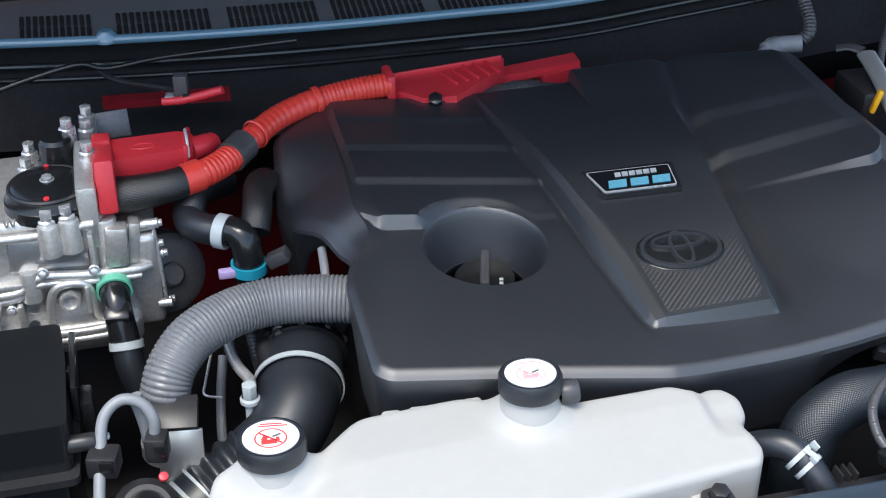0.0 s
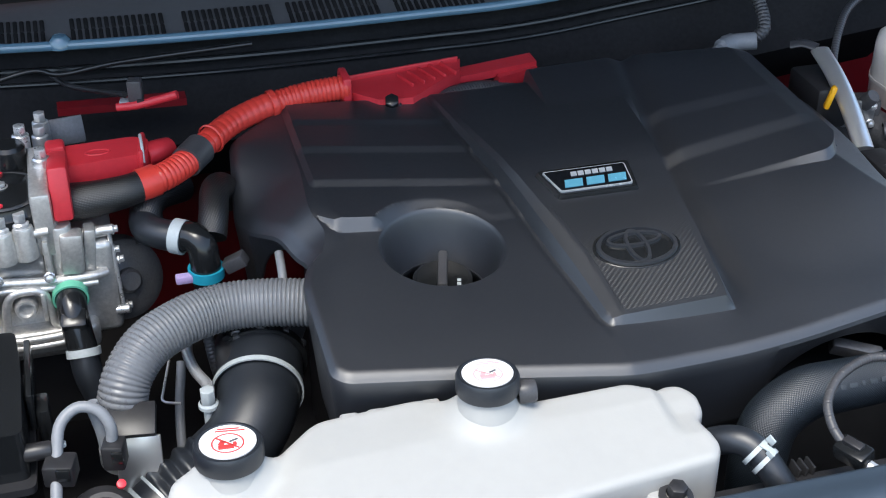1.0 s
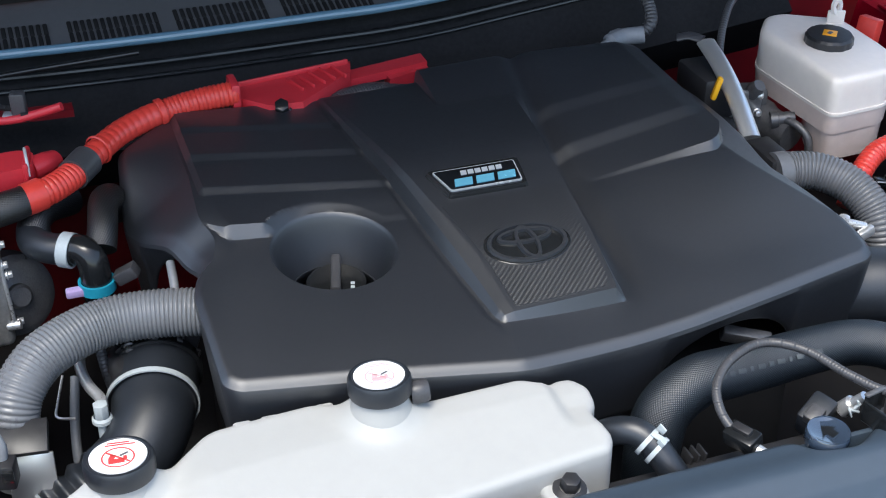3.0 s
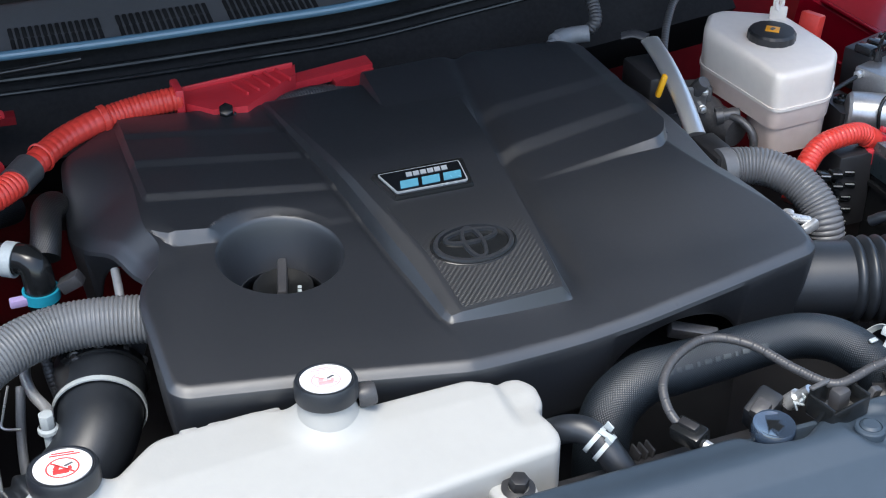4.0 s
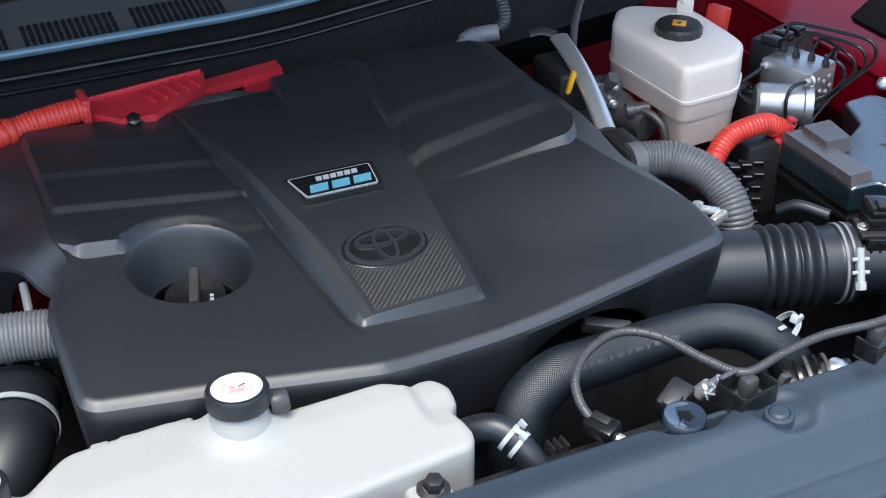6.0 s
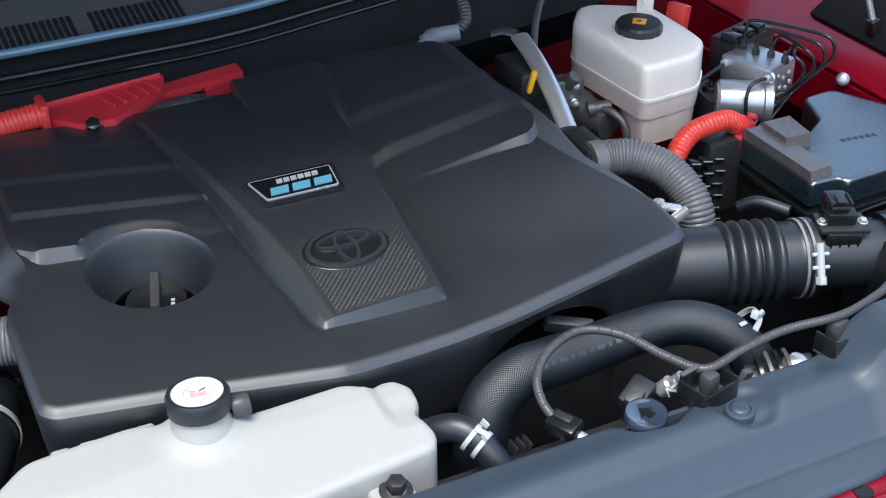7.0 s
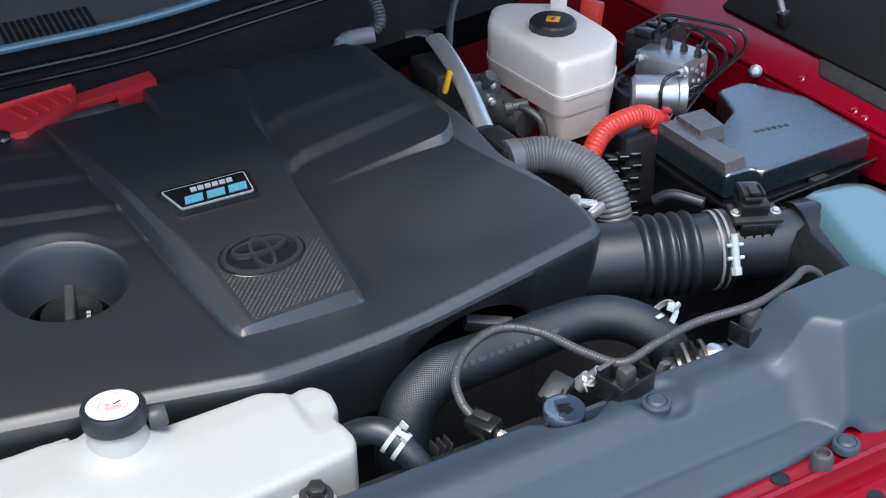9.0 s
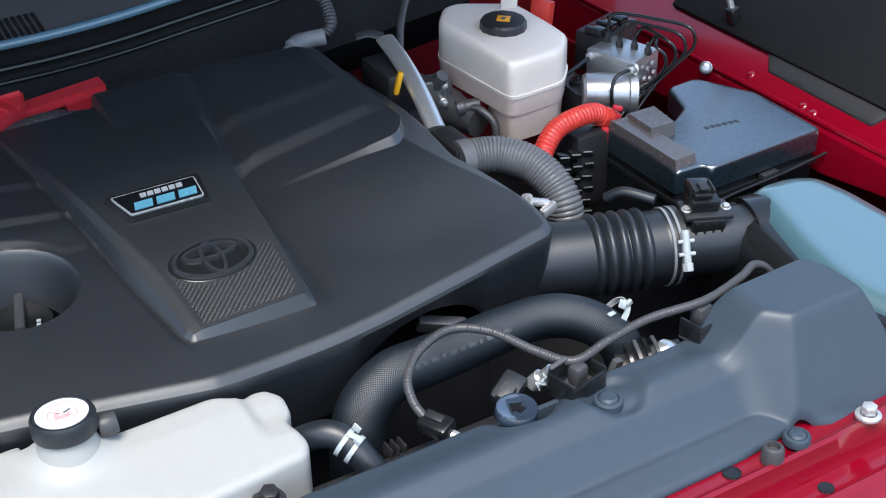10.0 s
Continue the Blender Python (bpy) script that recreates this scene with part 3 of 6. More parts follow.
def sheet_on(poly, height, lift, step, bm=None, uvs=4.0, edge_drop=0.0):
    """A sheet over a plan polygon that follows a height function."""
    bm, places = plan_grid(poly, step, (0.004,) if edge_drop else ())
    uv = bm.loops.layers.uv.new("UVMap")
    for v, d in places:
        v.co.z = height(v.co.x, v.co.y) + lift - edge_drop * max(0.0, 1 + d / 0.004)
    for f in bm.faces:
        for lp in f.loops:
            lp[uv].uv = (lp.vert.co.x * uvs, lp.vert.co.y * uvs)
    edges = [e for e in bm.edges if len(e.link_faces) == 1]
    got = bmesh.ops.extrude_edge_only(bm, edges=edges)["geom"]
    for g in got:
        if isinstance(g, bmesh.types.BMVert):
            g.co.z -= lift + 0.004
    return bm


# the woven field on top of the spine
weave_field = rounded([(-0.0450, -0.0868), (0.0480, -0.0840), (0.0535, -0.074), (0.0635, 0.066), (-0.0665, 0.066), (-0.0505, -0.010), (-0.0470, -0.055)], 0.005, 5)


part("weave_field", sheet_on(weave_field, lambda x, y: spine_z(y), 0.0006, 0.0024), "carbon", cover, "woven carbon-look texture")

# emblem: an oval ring with two inner ovals, recessed look
tilt = math.degrees(math.atan(0.20))


def oval_ring(cx, cy, rx, ry, w, h, bm=None, n=56):
    b = bmesh.new()
    prof = [(-w / 2, 0), (-w / 3, h), (w / 3, h), (w / 2, 0)]
    rings = [[b.verts.new((cx + (rx + o) * math.cos(math.tau * i / n), cy + (ry + o) * math.sin(math.tau * i / n), z)) for i in range(n)] for o, z in prof]
    for a, c in zip(rings, rings[1:]):
        for i in range(n):
            b.faces.new((a[i], a[(i + 1) % n], c[(i + 1) % n], c[i]))
    return joined(bm, b)


on_panel = pose(-0.003, -0.010, spine_z(-0.010) + 0.0010, tilt, 0, 0) @ Matrix.Diagonal((1.06, 1.04, 1, 1))
b = lathe([(0, 0.0006), (1.0, 0.0006), (1.03, 0.0), (1.05, -0.003)], Matrix.Diagonal((0.0405, 0.0278, 1, 1)), 64)
b.transform(on_panel)
part("emblem_pocket", b, "satin", cover, "dark oval pocket")
for cx, cy, rx, ry, w, h in ((0, 0, 0.0365, 0.0240, 0.0052, 0.0034), (0, 0.0085, 0.0250, 0.0082, 0.0046, 0.0036), (0, -0.001, 0.0088, 0.0205, 0.0046, 0.0038)):
    b = oval_ring(cx, cy, rx, ry, w, h)
    b.transform(on_panel)
    part("emblem_oval", b, "cover", cover)

# badge: bevelled tray, bright frame, dark face and two rows of plain blocks
tray = pose(0.0, 0.0, 1.1575, tilt, 0, 0)
outer = [(-0.0685, 0.1140), (0.0365, 0.1140), (0.0320, 0.0700), (-0.0555, 0.0710)]
inner = [(-0.0615, 0.1085), (0.0275, 0.1075), (0.0255, 0.0750), (-0.0515, 0.0760)]


def grown(poly, k):
    cx, cy = sum(p[0] for p in poly) / len(poly), sum(p[1] for p in poly) / len(poly)
    return [(cx + (x - cx) * k[0], cy + (y - cy) * k[1]) for x, y in poly]


badge = part("badge_tray", prism(rounded(outer, 0.004, 3)[::-1], -0.002, 0.0045, 0.0015, 2, m=tray, taper=0.06), "satin", cover, "black badge tray")
part("badge_frame", prism(rounded(inner, 0.003, 3)[::-1], 0.003, 0.0062, 0.0005, 1, m=tray), "badge_chrome", badge, "bright badge frame")
part("badge_face", prism(rounded(grown(inner, (0.965, 0.91)), 0.002, 3)[::-1], 0.005, 0.0068, 0.0003, 1, m=tray), "badge_black", badge, "gloss black badge face")


def block_row(y, x0, x1, h, n, lean, material, name):
    """A row of leaning plain blocks on the badge."""
    w = (x1 - x0) / n
    for i in range(n):
        a = x0 + i * w
        q = [(a, y), (a + w * 0.82, y), (a + w * 0.82 + lean, y + h), (a + lean, y + h)]
        part(name, prism(q, 0.0068, 0.0076, 0.0002, 1, m=tray), material, badge)


block_row(0.0960, -0.034, 0.012, 0.0062, 6, 0.001, "badge_chrome", "white_block")
block_row(0.0800, -0.046, 0.024, 0.0110, 3, 0.003, "badge_blue", "blue_block")

# oil filler cap in its well
oil_cap = thing("oil_filler_cap", (-0.180, 0.055, 1.07), "black oil filler cap with grip bar down in the cover's well", "oil cap")
at = pose(-0.177, 0.064, 1.078, 6, 0, -16)
part("cap_body", lathe([(0, 0.030), (0.026, 0.030), (0.030, 0.027), (0.0315, 0.022), (0.0315, -0.02), (0.028, -0.04)], at, 48, wobble=lambda i, n: 1 - 0.02 * (i % 4 == 0)), "satin", oil_cap)
part("grip_bar", moved(box((0, 0, 0.036), (0.010, 0.054, 0.014), 0.003), at), "loom", oil_cap)
for k in range(3):
    b = box((0.0165, -0.006 - 0.006 * k, 0.0304), (0.004, 0.004, 0.0008), 0.0002)
    b.transform(at)
    part("marking", b, "clip", oil_cap)
part("neck", lathe([(0.047, 0.02), (0.050, -0.005), (0.040, -0.03)], at, 40), "black", oil_cap)

# ---- coolant reservoir ----
TANK = [(-0.388, -0.170), (-0.346, -0.133), (-0.250, -0.133), (-0.190, -0.163), (-0.072, -0.160), (-0.054, -0.172), (-0.040, -0.165), (-0.025, -0.167), (-0.015, -0.182), (-0.017, -0.204), (-0.027, -0.216), (-0.022, -0.250), (-0.030, -0.264), (-0.120, -0.272), (-0.300, -0.290), (-0.490, -0.290), (-0.500, -0.240), (-0.470, -0.165)]
tank = thing("coolant_reservoir", (-0.25, -0.25, 0.88), "white plastic coolant reservoir with two black capped necks", "coolant tank")


def tank_z(x, y):
    z = 1.111 + 0.007 * sstep(-0.40, -0.24, x)
    z -= 0.14 * max(0.0, -0.19 - y) + 0.007 * ramp(-0.056, -0.046, x) * ramp(-0.235, -0.205, y)
    z -= 0.015 * sstep(-0.35, -0.41, x) * sstep(-0.15, -0.20, y)
    return z + 0.018 * math.exp(-(math.hypot(x + 0.202, y + 0.166) / 0.031) ** 4) + 0.021 * math.exp(-(math.hypot(x + 0.422, y + 0.167) / 0.032) ** 4)


def swollen(poly, height, low, step=0.004, edge=0.012, rows=14):
    """A blow-moulded body: a domed top over a plan polygon with rounded shoulders and straight walls."""
    bm, places = plan_grid(poly, step, (edge, edge * 0.45, edge * 0.15))
    for v, d in places:
        t = min(max(1 + d / edge, 0), 1)
        v.co.z = height(v.co.x, v.co.y) - edge * (1 - math.sqrt(max(0.0, 1 - t * t)))
    edges = [e for e in bm.edges if len(e.link_faces) == 1]
    for r in range(rows):
        got = bmesh.ops.extrude_edge_only(bm, edges=edges)["geom"]
        edges = [g for g in got if isinstance(g, bmesh.types.BMEdge)]
        for g in got:
            if isinstance(g, bmesh.types.BMVert):
                g.co.z = lerp(g.co.z, low, 1 / (rows - r))
    return bm


part("body", swollen(rounded(TANK, 0.012, 5), tank_z, 0.90, 0.003, 0.0065), "white", tank, smooth=60)
part("seam", sheet_on(rounded(grown(TANK, (1.012, 1.02)), 0.018, 5), lambda x, y: 1.055 - 0.12 * max(0.0, -0.19 - y), 0.002, 0.008), "white", tank)
for x in (-0.316, -0.292, -0.268, -0.244):
    part("rib", box((x, -0.148, 1.110), (0.017, 0.034, 0.008), 0.0035, (0, 0, -2), 3), "white", tank)


def tank_cap(p, r, tilt_x, spin, faded):
    m = pose(*p, tilt_x, 0, spin)
    neck = part("neck", lathe([(r * 0.86, -0.006), (r * 0.88, -0.022), (r * 0.98, -0.030), (r * 1.05, -0.045)], m, 40), "white", tank)
    cap = part("cap", lathe([(0, 0), (r * 0.84, 0), (r * 0.87, 0.0012), (r * 0.95, 0.0010), (r, -0.002), (r, -0.0145), (r * 0.97, -0.0165), (r * 0.9, -0.0165)], m, 56), "rubber", tank, "black screw cap")
    part("label", lathe([(0, 0.0012), (r * 0.80, 0.0012), (r * 0.80, 0)], m, 48), "label", cap, "round white warning label")
    ink = "print_faded" if faded else "print_red"
    b = bmesh.new()
    b = oval_ring(0, -r * 0.08, r * 0.44, r * 0.44, r * 0.05, 0.0004)
    b.transform(m @ pose(0, 0, 0.0012))
    part("ring_mark", b, ink, cap)
    for cx, cy, w, h, turn, k in ((0, 0.60, 0.62, 0.05, 0, 0), (0.05, 0.50, 0.84, 0.05, 0, 0), (0.0, -0.08, 0.80, 0.06, -38, 0), (-0.04, -0.26, 0.44, 0.20, 4, 0), (-0.16, -0.06, 0.16, 0.22, -20, 0), (0.16, 0.04, 0.26, 0.07, 30, 1), (0.20, -0.12, 0.10, 0.16, 10, 0)):
        b = box((cx * r, cy * r, 0.0014), (w * r, h * r, 0.0005), 0.0001, (0, 0, turn))
        b.transform(m)
        part("print", b, "print_dark" if k else ink, cap)


tank_cap((-0.202, -0.166, 1.157), 0.0272, -5, -6, True)
tank_cap((-0.422, -0.167, 1.133), 0.0290, -4, -8, False)
b = lathe([(0.0095, 0), (0.0105, 0.004), (0.0105, 0.013), (0.0088, 0.016), (0, 0.016)], facing((-0.176, -0.169, 1.134), (1, -0.1, 0.05)), 24)
part("overflow_nozzle", b, "loom", tank, "grey overflow nozzle")
part("foot", box((-0.078, -0.282, 1.070), (0.040, 0.036, 0.036), 0.006, (0, 0, -6), 3), "white", tank)
single("mounting_bolt", moved(hexbolt(0.0085, 0.014, 1.7), pose(-0.0745, -0.279, 1.087, 8, 0, 10)), "black", "black flanged bolt holding the white reservoir", "bolt")

# ---- radiator support cover ----
BAR = [(-0.45, -0.300), (0.095, -0.302), (0.122, -0.302), (0.134, -0.326), (0.166, -0.332), (0.186, -0.318), (0.205, -0.306), (0.250, -0.300), (0.372, -0.302), (0.385, -0.308), (0.484, -0.304), (0.500, -0.345), (0.512, -0.400), (0.520, -0.424), (0.440, -0.431), (0.412, -0.428), (0.388, -0.414), (0.360, -0.420), (0.313, -0.424), (-0.45, -0.428)]


def bar_z(x, y):
    z = 1.102 + 0.009 * math.exp(-((y + 0.340) / 0.022) ** 2)
    z -= 0.18 * max(0.0, -0.345 - y) + 0.85 * max(0.0, -0.364 - y)
    # the end block is bounded by flat faces, and a low lip runs along the front
    side = 1.150 - 1.25 * (0.386 + 0.9 * max(0.0, -0.352 - y) - x)
    front = 1.150 - 1.80 * (-0.373 - y)
    block = soft_min(soft_min(1.150, side, 0.010), soft_min(front, 1.150 - 2.5 * (x - 0.492), 0.008), 0.007)
    lip = 1.0715 - 0.25 * max(0.0, -0.396 - y) - 0.10 * max(0.0, x - 0.38)
    z = max(-soft_min(-z, -block, 0.020), lip)
    d = math.hypot((x - 0.236) / 1.15, y + 0.334)
    z -= 0.007 * (1 - sstep(0.017, 0.031, d))
    return z


bar = thing("radiator_support_cover", (0.1, -0.36, 1.02), "dark grey plastic radiator support cover with raised end block", "radiator cover")
part("panel", sheet_on(rounded(BAR, 0.010, 4), bar_z, 0.0, 0.0026, edge_drop=0.002), "support", bar, smooth=60)
part("edge_wall", box((-0.02, -0.306, 1.06), (0.80, 0.006, 0.075), 0.002), "support", bar)


def push_pin(p, r, material="black", name="push_pin", label="black plastic push pin in the radiator cover"):
    pin = thing(name, (p[0], p[1], p[2] - 0.004), label, "fastener", "panel fasteners")
    part("collar", lathe([(r, -0.004), (r, 0.002), (r * 0.92, 0.0035), (r * 0.72, 0.004), (r * 0.70, 0.0025)], pose(*p), 32), material, pin)
    part("head", lathe([(0, 0.0065), (r * 0.5, 0.006), (r * 0.66, 0.004), (r * 0.68, 0.0)], pose(*p), 32), material, pin)
    return pin


push_pin((0.226, -0.340, 1.106), 0.0135, "support")
push_pin((0.368, -0.432, 1.066), 0.0125, "support")

# ---- red header panel in front ----
header = thing("grille_header_panel", (0.2, -0.5, 0.9), "glossy red painted header panel with folded ridges and holes", "body panel")


def header_z(x, y):
    z = 1.058 - 0.05 * sstep(-0.446, -0.456, y) * 0.5 + 0.006 * math.exp(-((y + 0.446 - 0.1 * max(0, x - 0.40)) / 0.004) ** 2)
    z -= 0.9 * max(0.0, -0.50 - y)
    z += 0.004 * math.exp(-((y + 0.482) / 0.003) ** 2)
    return z


part("skin", sheet_on(rounded([(-0.75, -0.408), (0.95, -0.408), (0.95, -0.62), (-0.75, -0.62)], 0.02, 3), header_z, 0.0, 0.0042), "paint", header, smooth=45)
for x, y, r in ((0.294, -0.431, 0.0070), (0.372, -0.470, 0.0062)):
    part("hole", lathe([(0, 0.0012), (r, 0.0012), (r * 1.2, 0.0014), (r * 1.25, 0.0)], pose(x, y, header_z(x, y)), 28), "satin", header)
stud = thing("rubber_stop", (0.335, -0.437, 1.055), "grey rubber bump stop standing on the red panel", "bump stop")
part("post", lathe([(0.0105, 0), (0.0100, 0.014), (0.0085, 0.017), (0.0060, 0.018), (0.0050, 0.013), (0, 0.013)], pose(0.335, -0.437, 1.057), 32), "loom", stud)
single("panel_bolt", moved(hexbolt(0.0075, 0.012, 1.6), pose(0.446, -0.442, 1.064)), "steel", "plated flanged bolt in the red panel", "bolt")


# ---- hoses and ducts ----
def hose(name, points, r, label, material="rubber", category="hose", profile=None, n=26, step=0.004):
    h = thing(name, points[len(points) // 2], label, category)
    part("hose_wall", tube(points, profile or r, step, n), material, h, smooth=60)
    for a, b in ((points[0], points[1]), (points[-1], points[-2])):
        d = (Vector(b) - Vector(a)).normalized()
        part("end_cuff", tube([tuple(Vector(a) - d * 0.004), tuple(Vector(a) + d * 0.010)], r * 1.08, 0.007, 26), "rubber" if material == "fabric_hose" else material, h)
    return h


# grey convoluted vent hose beside the inverter
hose("corrugated_hose", [(-0.300, 0.058, 1.099), (-0.311, 0.062, 1.100), (-0.346, 0.071, 1.101), (-0.379, 0.076, 1.101), (-0.407, 0.075, 1.100), (-0.436, 0.065, 1.099), (-0.469, 0.047, 1.093), (-0.491, 0.028, 1.078), (-0.501, 0.016, 1.058), (-0.504, 0.014, 1.030), (-0.505, 0.016, 0.99)], 0.0240,
     "light grey corrugated plastic breather hose", "grey_hose", profile=ribs(0.0240, 0.0019, 0.0043), step=0.00072, n=32)
# the other one, on the far side of the cover
hose("corrugated_hose", [(0.340, 0.090, 1.118), (0.362, 0.088, 1.118), (0.388, 0.076, 1.117), (0.410, 0.050, 1.110), (0.421, 0.020, 1.094), (0.423, 0.000, 1.070), (0.423, -0.006, 1.02)], 0.0215,
     "dark grey corrugated plastic hose curving behind the intake", "grey_hose_dark", profile=ribs(0.0215, 0.0020, 0.0046), step=0.00077, n=32)
# high-voltage cable
cable = thing("high_voltage_cable", (-0.33, 0.30, 1.10), "orange-red ribbed high-voltage cable conduit", "cable")
part("ribbed_conduit", tube([(-0.452, 0.222, 1.168), (-0.430, 0.230, 1.169), (-0.405, 0.250, 1.171), (-0.385, 0.276, 1.173)], ribs(0.0150, 0.0016, 0.0052), 0.0009, 28), "orange", cable)
part("smooth_conduit", tube([(-0.385, 0.276, 1.173), (-0.350, 0.314, 1.177), (-0.318, 0.333, 1.181), (-0.294, 0.340, 1.184)], ribs(0.0140, 0.0009, 0.0090), 0.0015, 28), "orange", cable)
part("ribbed_conduit", tube([(-0.300, 0.339, 1.183), (-0.275, 0.343, 1.186), (-0.246, 0.345, 1.189), (-0.210, 0.346, 1.191)], ribs(0.0140, 0.0016, 0.0050), 0.0009, 28), "orange", cable)
part("plain_cuff", tube([(-0.456, 0.2205, 1.1676), (-0.448, 0.223, 1.168), (-0.438, 0.227, 1.1686)], 0.0170, 0.004, 28), "orange", cable)
part("collar", tube([(-0.404, 0.251, 1.171), (-0.394, 0.265, 1.172), (-0.386, 0.275, 1.173)], 0.0172, 0.004, 28), "loom", cable, "dark grey retaining collar")
part("joint", lathe([(0.0150, -0.002), (0.0165, -0.001), (0.0165, 0.001), (0.0150, 0.002)], facing((-0.372, 0.291, 1.175), (0.7, 0.7, 0.06)), 28), "orange", cable)
part("joint", lathe([(0.0145, -0.004), (0.0158, -0.003), (0.0158, 0.003), (0.0145, 0.004)], facing((-0.297, 0.339, 1.184), (0.95, 0.2, 0.1)), 28), "orange", cable)
part("braided_sleeve", tube([(-0.530, 0.218, 1.160), (-0.500, 0.214, 1.163), (-0.470, 0.215, 1.166), (-0.448, 0.223, 1.168)], lambda s, L: 0.0200 - 0.0045 * s / L, 0.004, 28), "braid", cable, "black braided sleeve")
# right-hand high-voltage lead
hose("conduit", [(0.440, 0.085, 1.060), (0.462, 0.100, 1.090), (0.490, 0.114, 1.105), (0.522, 0.118, 1.110), (0.552, 0.124, 1.106), (0.572, 0.126, 1.094)], 0.0125,
     "orange-red ribbed cable conduit behind the brake reservoir", "orange", "cable", ribs(0.0130, 0.0018, 0.0056), step=0.0009)

# coolant hose under the cover's arch
rad_hose = hose("radiator_hose", [(0.050, -0.192, 0.990), (0.052, -0.190, 1.030), (0.066, -0.181, 1.060), (0.098, -0.175, 1.078), (0.133, -0.174, 1.080), (0.175, -0.174, 1.081), (0.227, -0.172, 1.082), (0.268, -0.174, 1.082), (0.299, -0.186, 1.078), (0.323, -0.204, 1.066), (0.338, -0.219, 1.045), (0.346, -0.230, 1.00)], 0.0240,
     "thick black fabric-pattern rubber radiator hose", "fabric_hose", n=40, profile=lambda s, L: 0.0262 - 0.0040 * min(max((s - 0.06) / 0.20, 0.0), 1.0))
way, _ = spline([(0.098, -0.175, 1.078), (0.133, -0.174, 1.080), (0.175, -0.174, 1.081), (0.240, -0.173, 1.082)], 0.0105)
for k, q in enumerate(way[2:13]):
    out = Vector((-0.10, -0.80, 0.60)).normalized()
    tone = (0.0070, 0.0050, 0.0078, 0.0030)[k % 4]
    part("marking", moved(box((0, 0, 0), (tone, 0.0046, 0.0012), 0.0003), facing(q + out * 0.0246, out)), "hose_print", rad_hose)
hose("bypass_hose", [(-0.050, -0.195, 1.04), (-0.028, -0.216, 1.078), (-0.006, -0.236, 1.098), (0.010, -0.252, 1.096), (0.024, -0.275, 1.075), (0.040, -0.295, 1.045)], 0.0125,
     "short black rubber hose with a steel spring clamp", n=26)
spring = thing("hose_clamp", (0.012, -0.257, 1.09), "white-coated spring clamp on the short hose", "hose clamp", "hose clamps")
cd = Vector((0.5, -0.75, -0.45)).normalized()
for d in (-0.0055, 0.0055):
    part("band", ring_band(Vector((0.012, -0.257, 1.092)) + cd * d, cd, 0.0126, 0.0042, 0.0014), "clip", spring)
cu = (Vector((0.15, -0.35, 0.92)) - cd * cd.dot(Vector((0.15, -0.35, 0.92)))).normalized()
cm = facing(Vector((0.012, -0.257, 1.092)) + cu * 0.0138, cu)
part("bridge", moved(box((0, 0, 0.0006), (0.006, 0.015, 0.0016), 0.0005), cm @ pose(0, 0, 0, 0, 0, 20)), "clip", spring)
part("tab", moved(box((0.006, 0.004, 0.003), (0.0016, 0.008, 0.008), 0.0005), cm), "clip", spring)
part("tab", moved(box((-0.004, -0.005, 0.002), (0.0016, 0.007, 0.006), 0.0005), cm), "clip", spring)
single("metal_pipe", tube([(0.026, -0.276, 1.074), (0.042, -0.294, 1.050), (0.06, -0.312, 1.02)], 0.0088, 0.005, 18), "gunmetal", "dull metal pipe below the short hose", "pipe")
single("metal_pipe", tube([(0.012, -0.284, 1.062), (0.026, -0.300, 1.040), (0.04, -0.316, 1.01)], 0.0060, 0.005, 18), "gunmetal", "dull metal pipe below the short hose", "pipe")
loom = thing("wiring_lead", (0.2, -0.27, 1.09), "grey sheathed wiring lead arching over the radiator hose", "wiring")
part("sheath", tube([(0.088, -0.292, 1.098), (0.080, -0.272, 1.103), (0.077, -0.254, 1.112), (0.084, -0.234, 1.122), (0.108, -0.214, 1.129), (0.146, -0.203, 1.131), (0.177, -0.224, 1.130), (0.200, -0.265, 1.124), (0.222, -0.293, 1.122), (0.262, -0.291, 1.128), (0.310, -0.289, 1.133), (0.367, -0.299, 1.138), (0.419, -0.288, 1.138), (0.452, -0.273, 1.134), (0.472, -0.275, 1.120), (0.478, -0.285, 1.09)], ribs(0.0043, 0.0004, 0.0030), 0.0008, 14), "loom", loom)
plug = part("connector", box((0.085, -0.281, 1.099), (0.020, 0.030, 0.016), 0.003, (0, -12, 25)), "satin", loom, "black plug")
part("latch", box((0.084, -0.280, 1.1085), (0.008, 0.018, 0.004), 0.001, (0, -12, 25)), "black", plug)
part("pin_sleeve", lathe([(0.0055, 0), (0.0055, 0.014), (0.004, 0.016), (0, 0.016)], facing((0.093, -0.293, 1.093), (0.5, -0.8, -0.2)), 20), "steel", plug, "bare metal end")

# ---- intake pipe with bellows ----
intake = thing("intake_pipe", (0.45, -0.10, 0.99), "black rubber air intake pipe with bellows", "intake pipe")
a0, a1 = Vector((0.345, -0.062, 1.059)), Vector((0.480, -0.108, 1.059))
ax = (a1 - a0).normalized()


def along(d):
    return a0 + ax * d


part("elbow", tube([(0.300, -0.048, 1.055), (0.345, -0.062, 1.059), tuple(along(0.056))], 0.0418, 0.006, 44), "rubber", intake)


def bellows_r(s, L):
    return 0.0400 + 0.0068 * abs(math.sin(math.pi * s / 0.0134)) ** 0.9


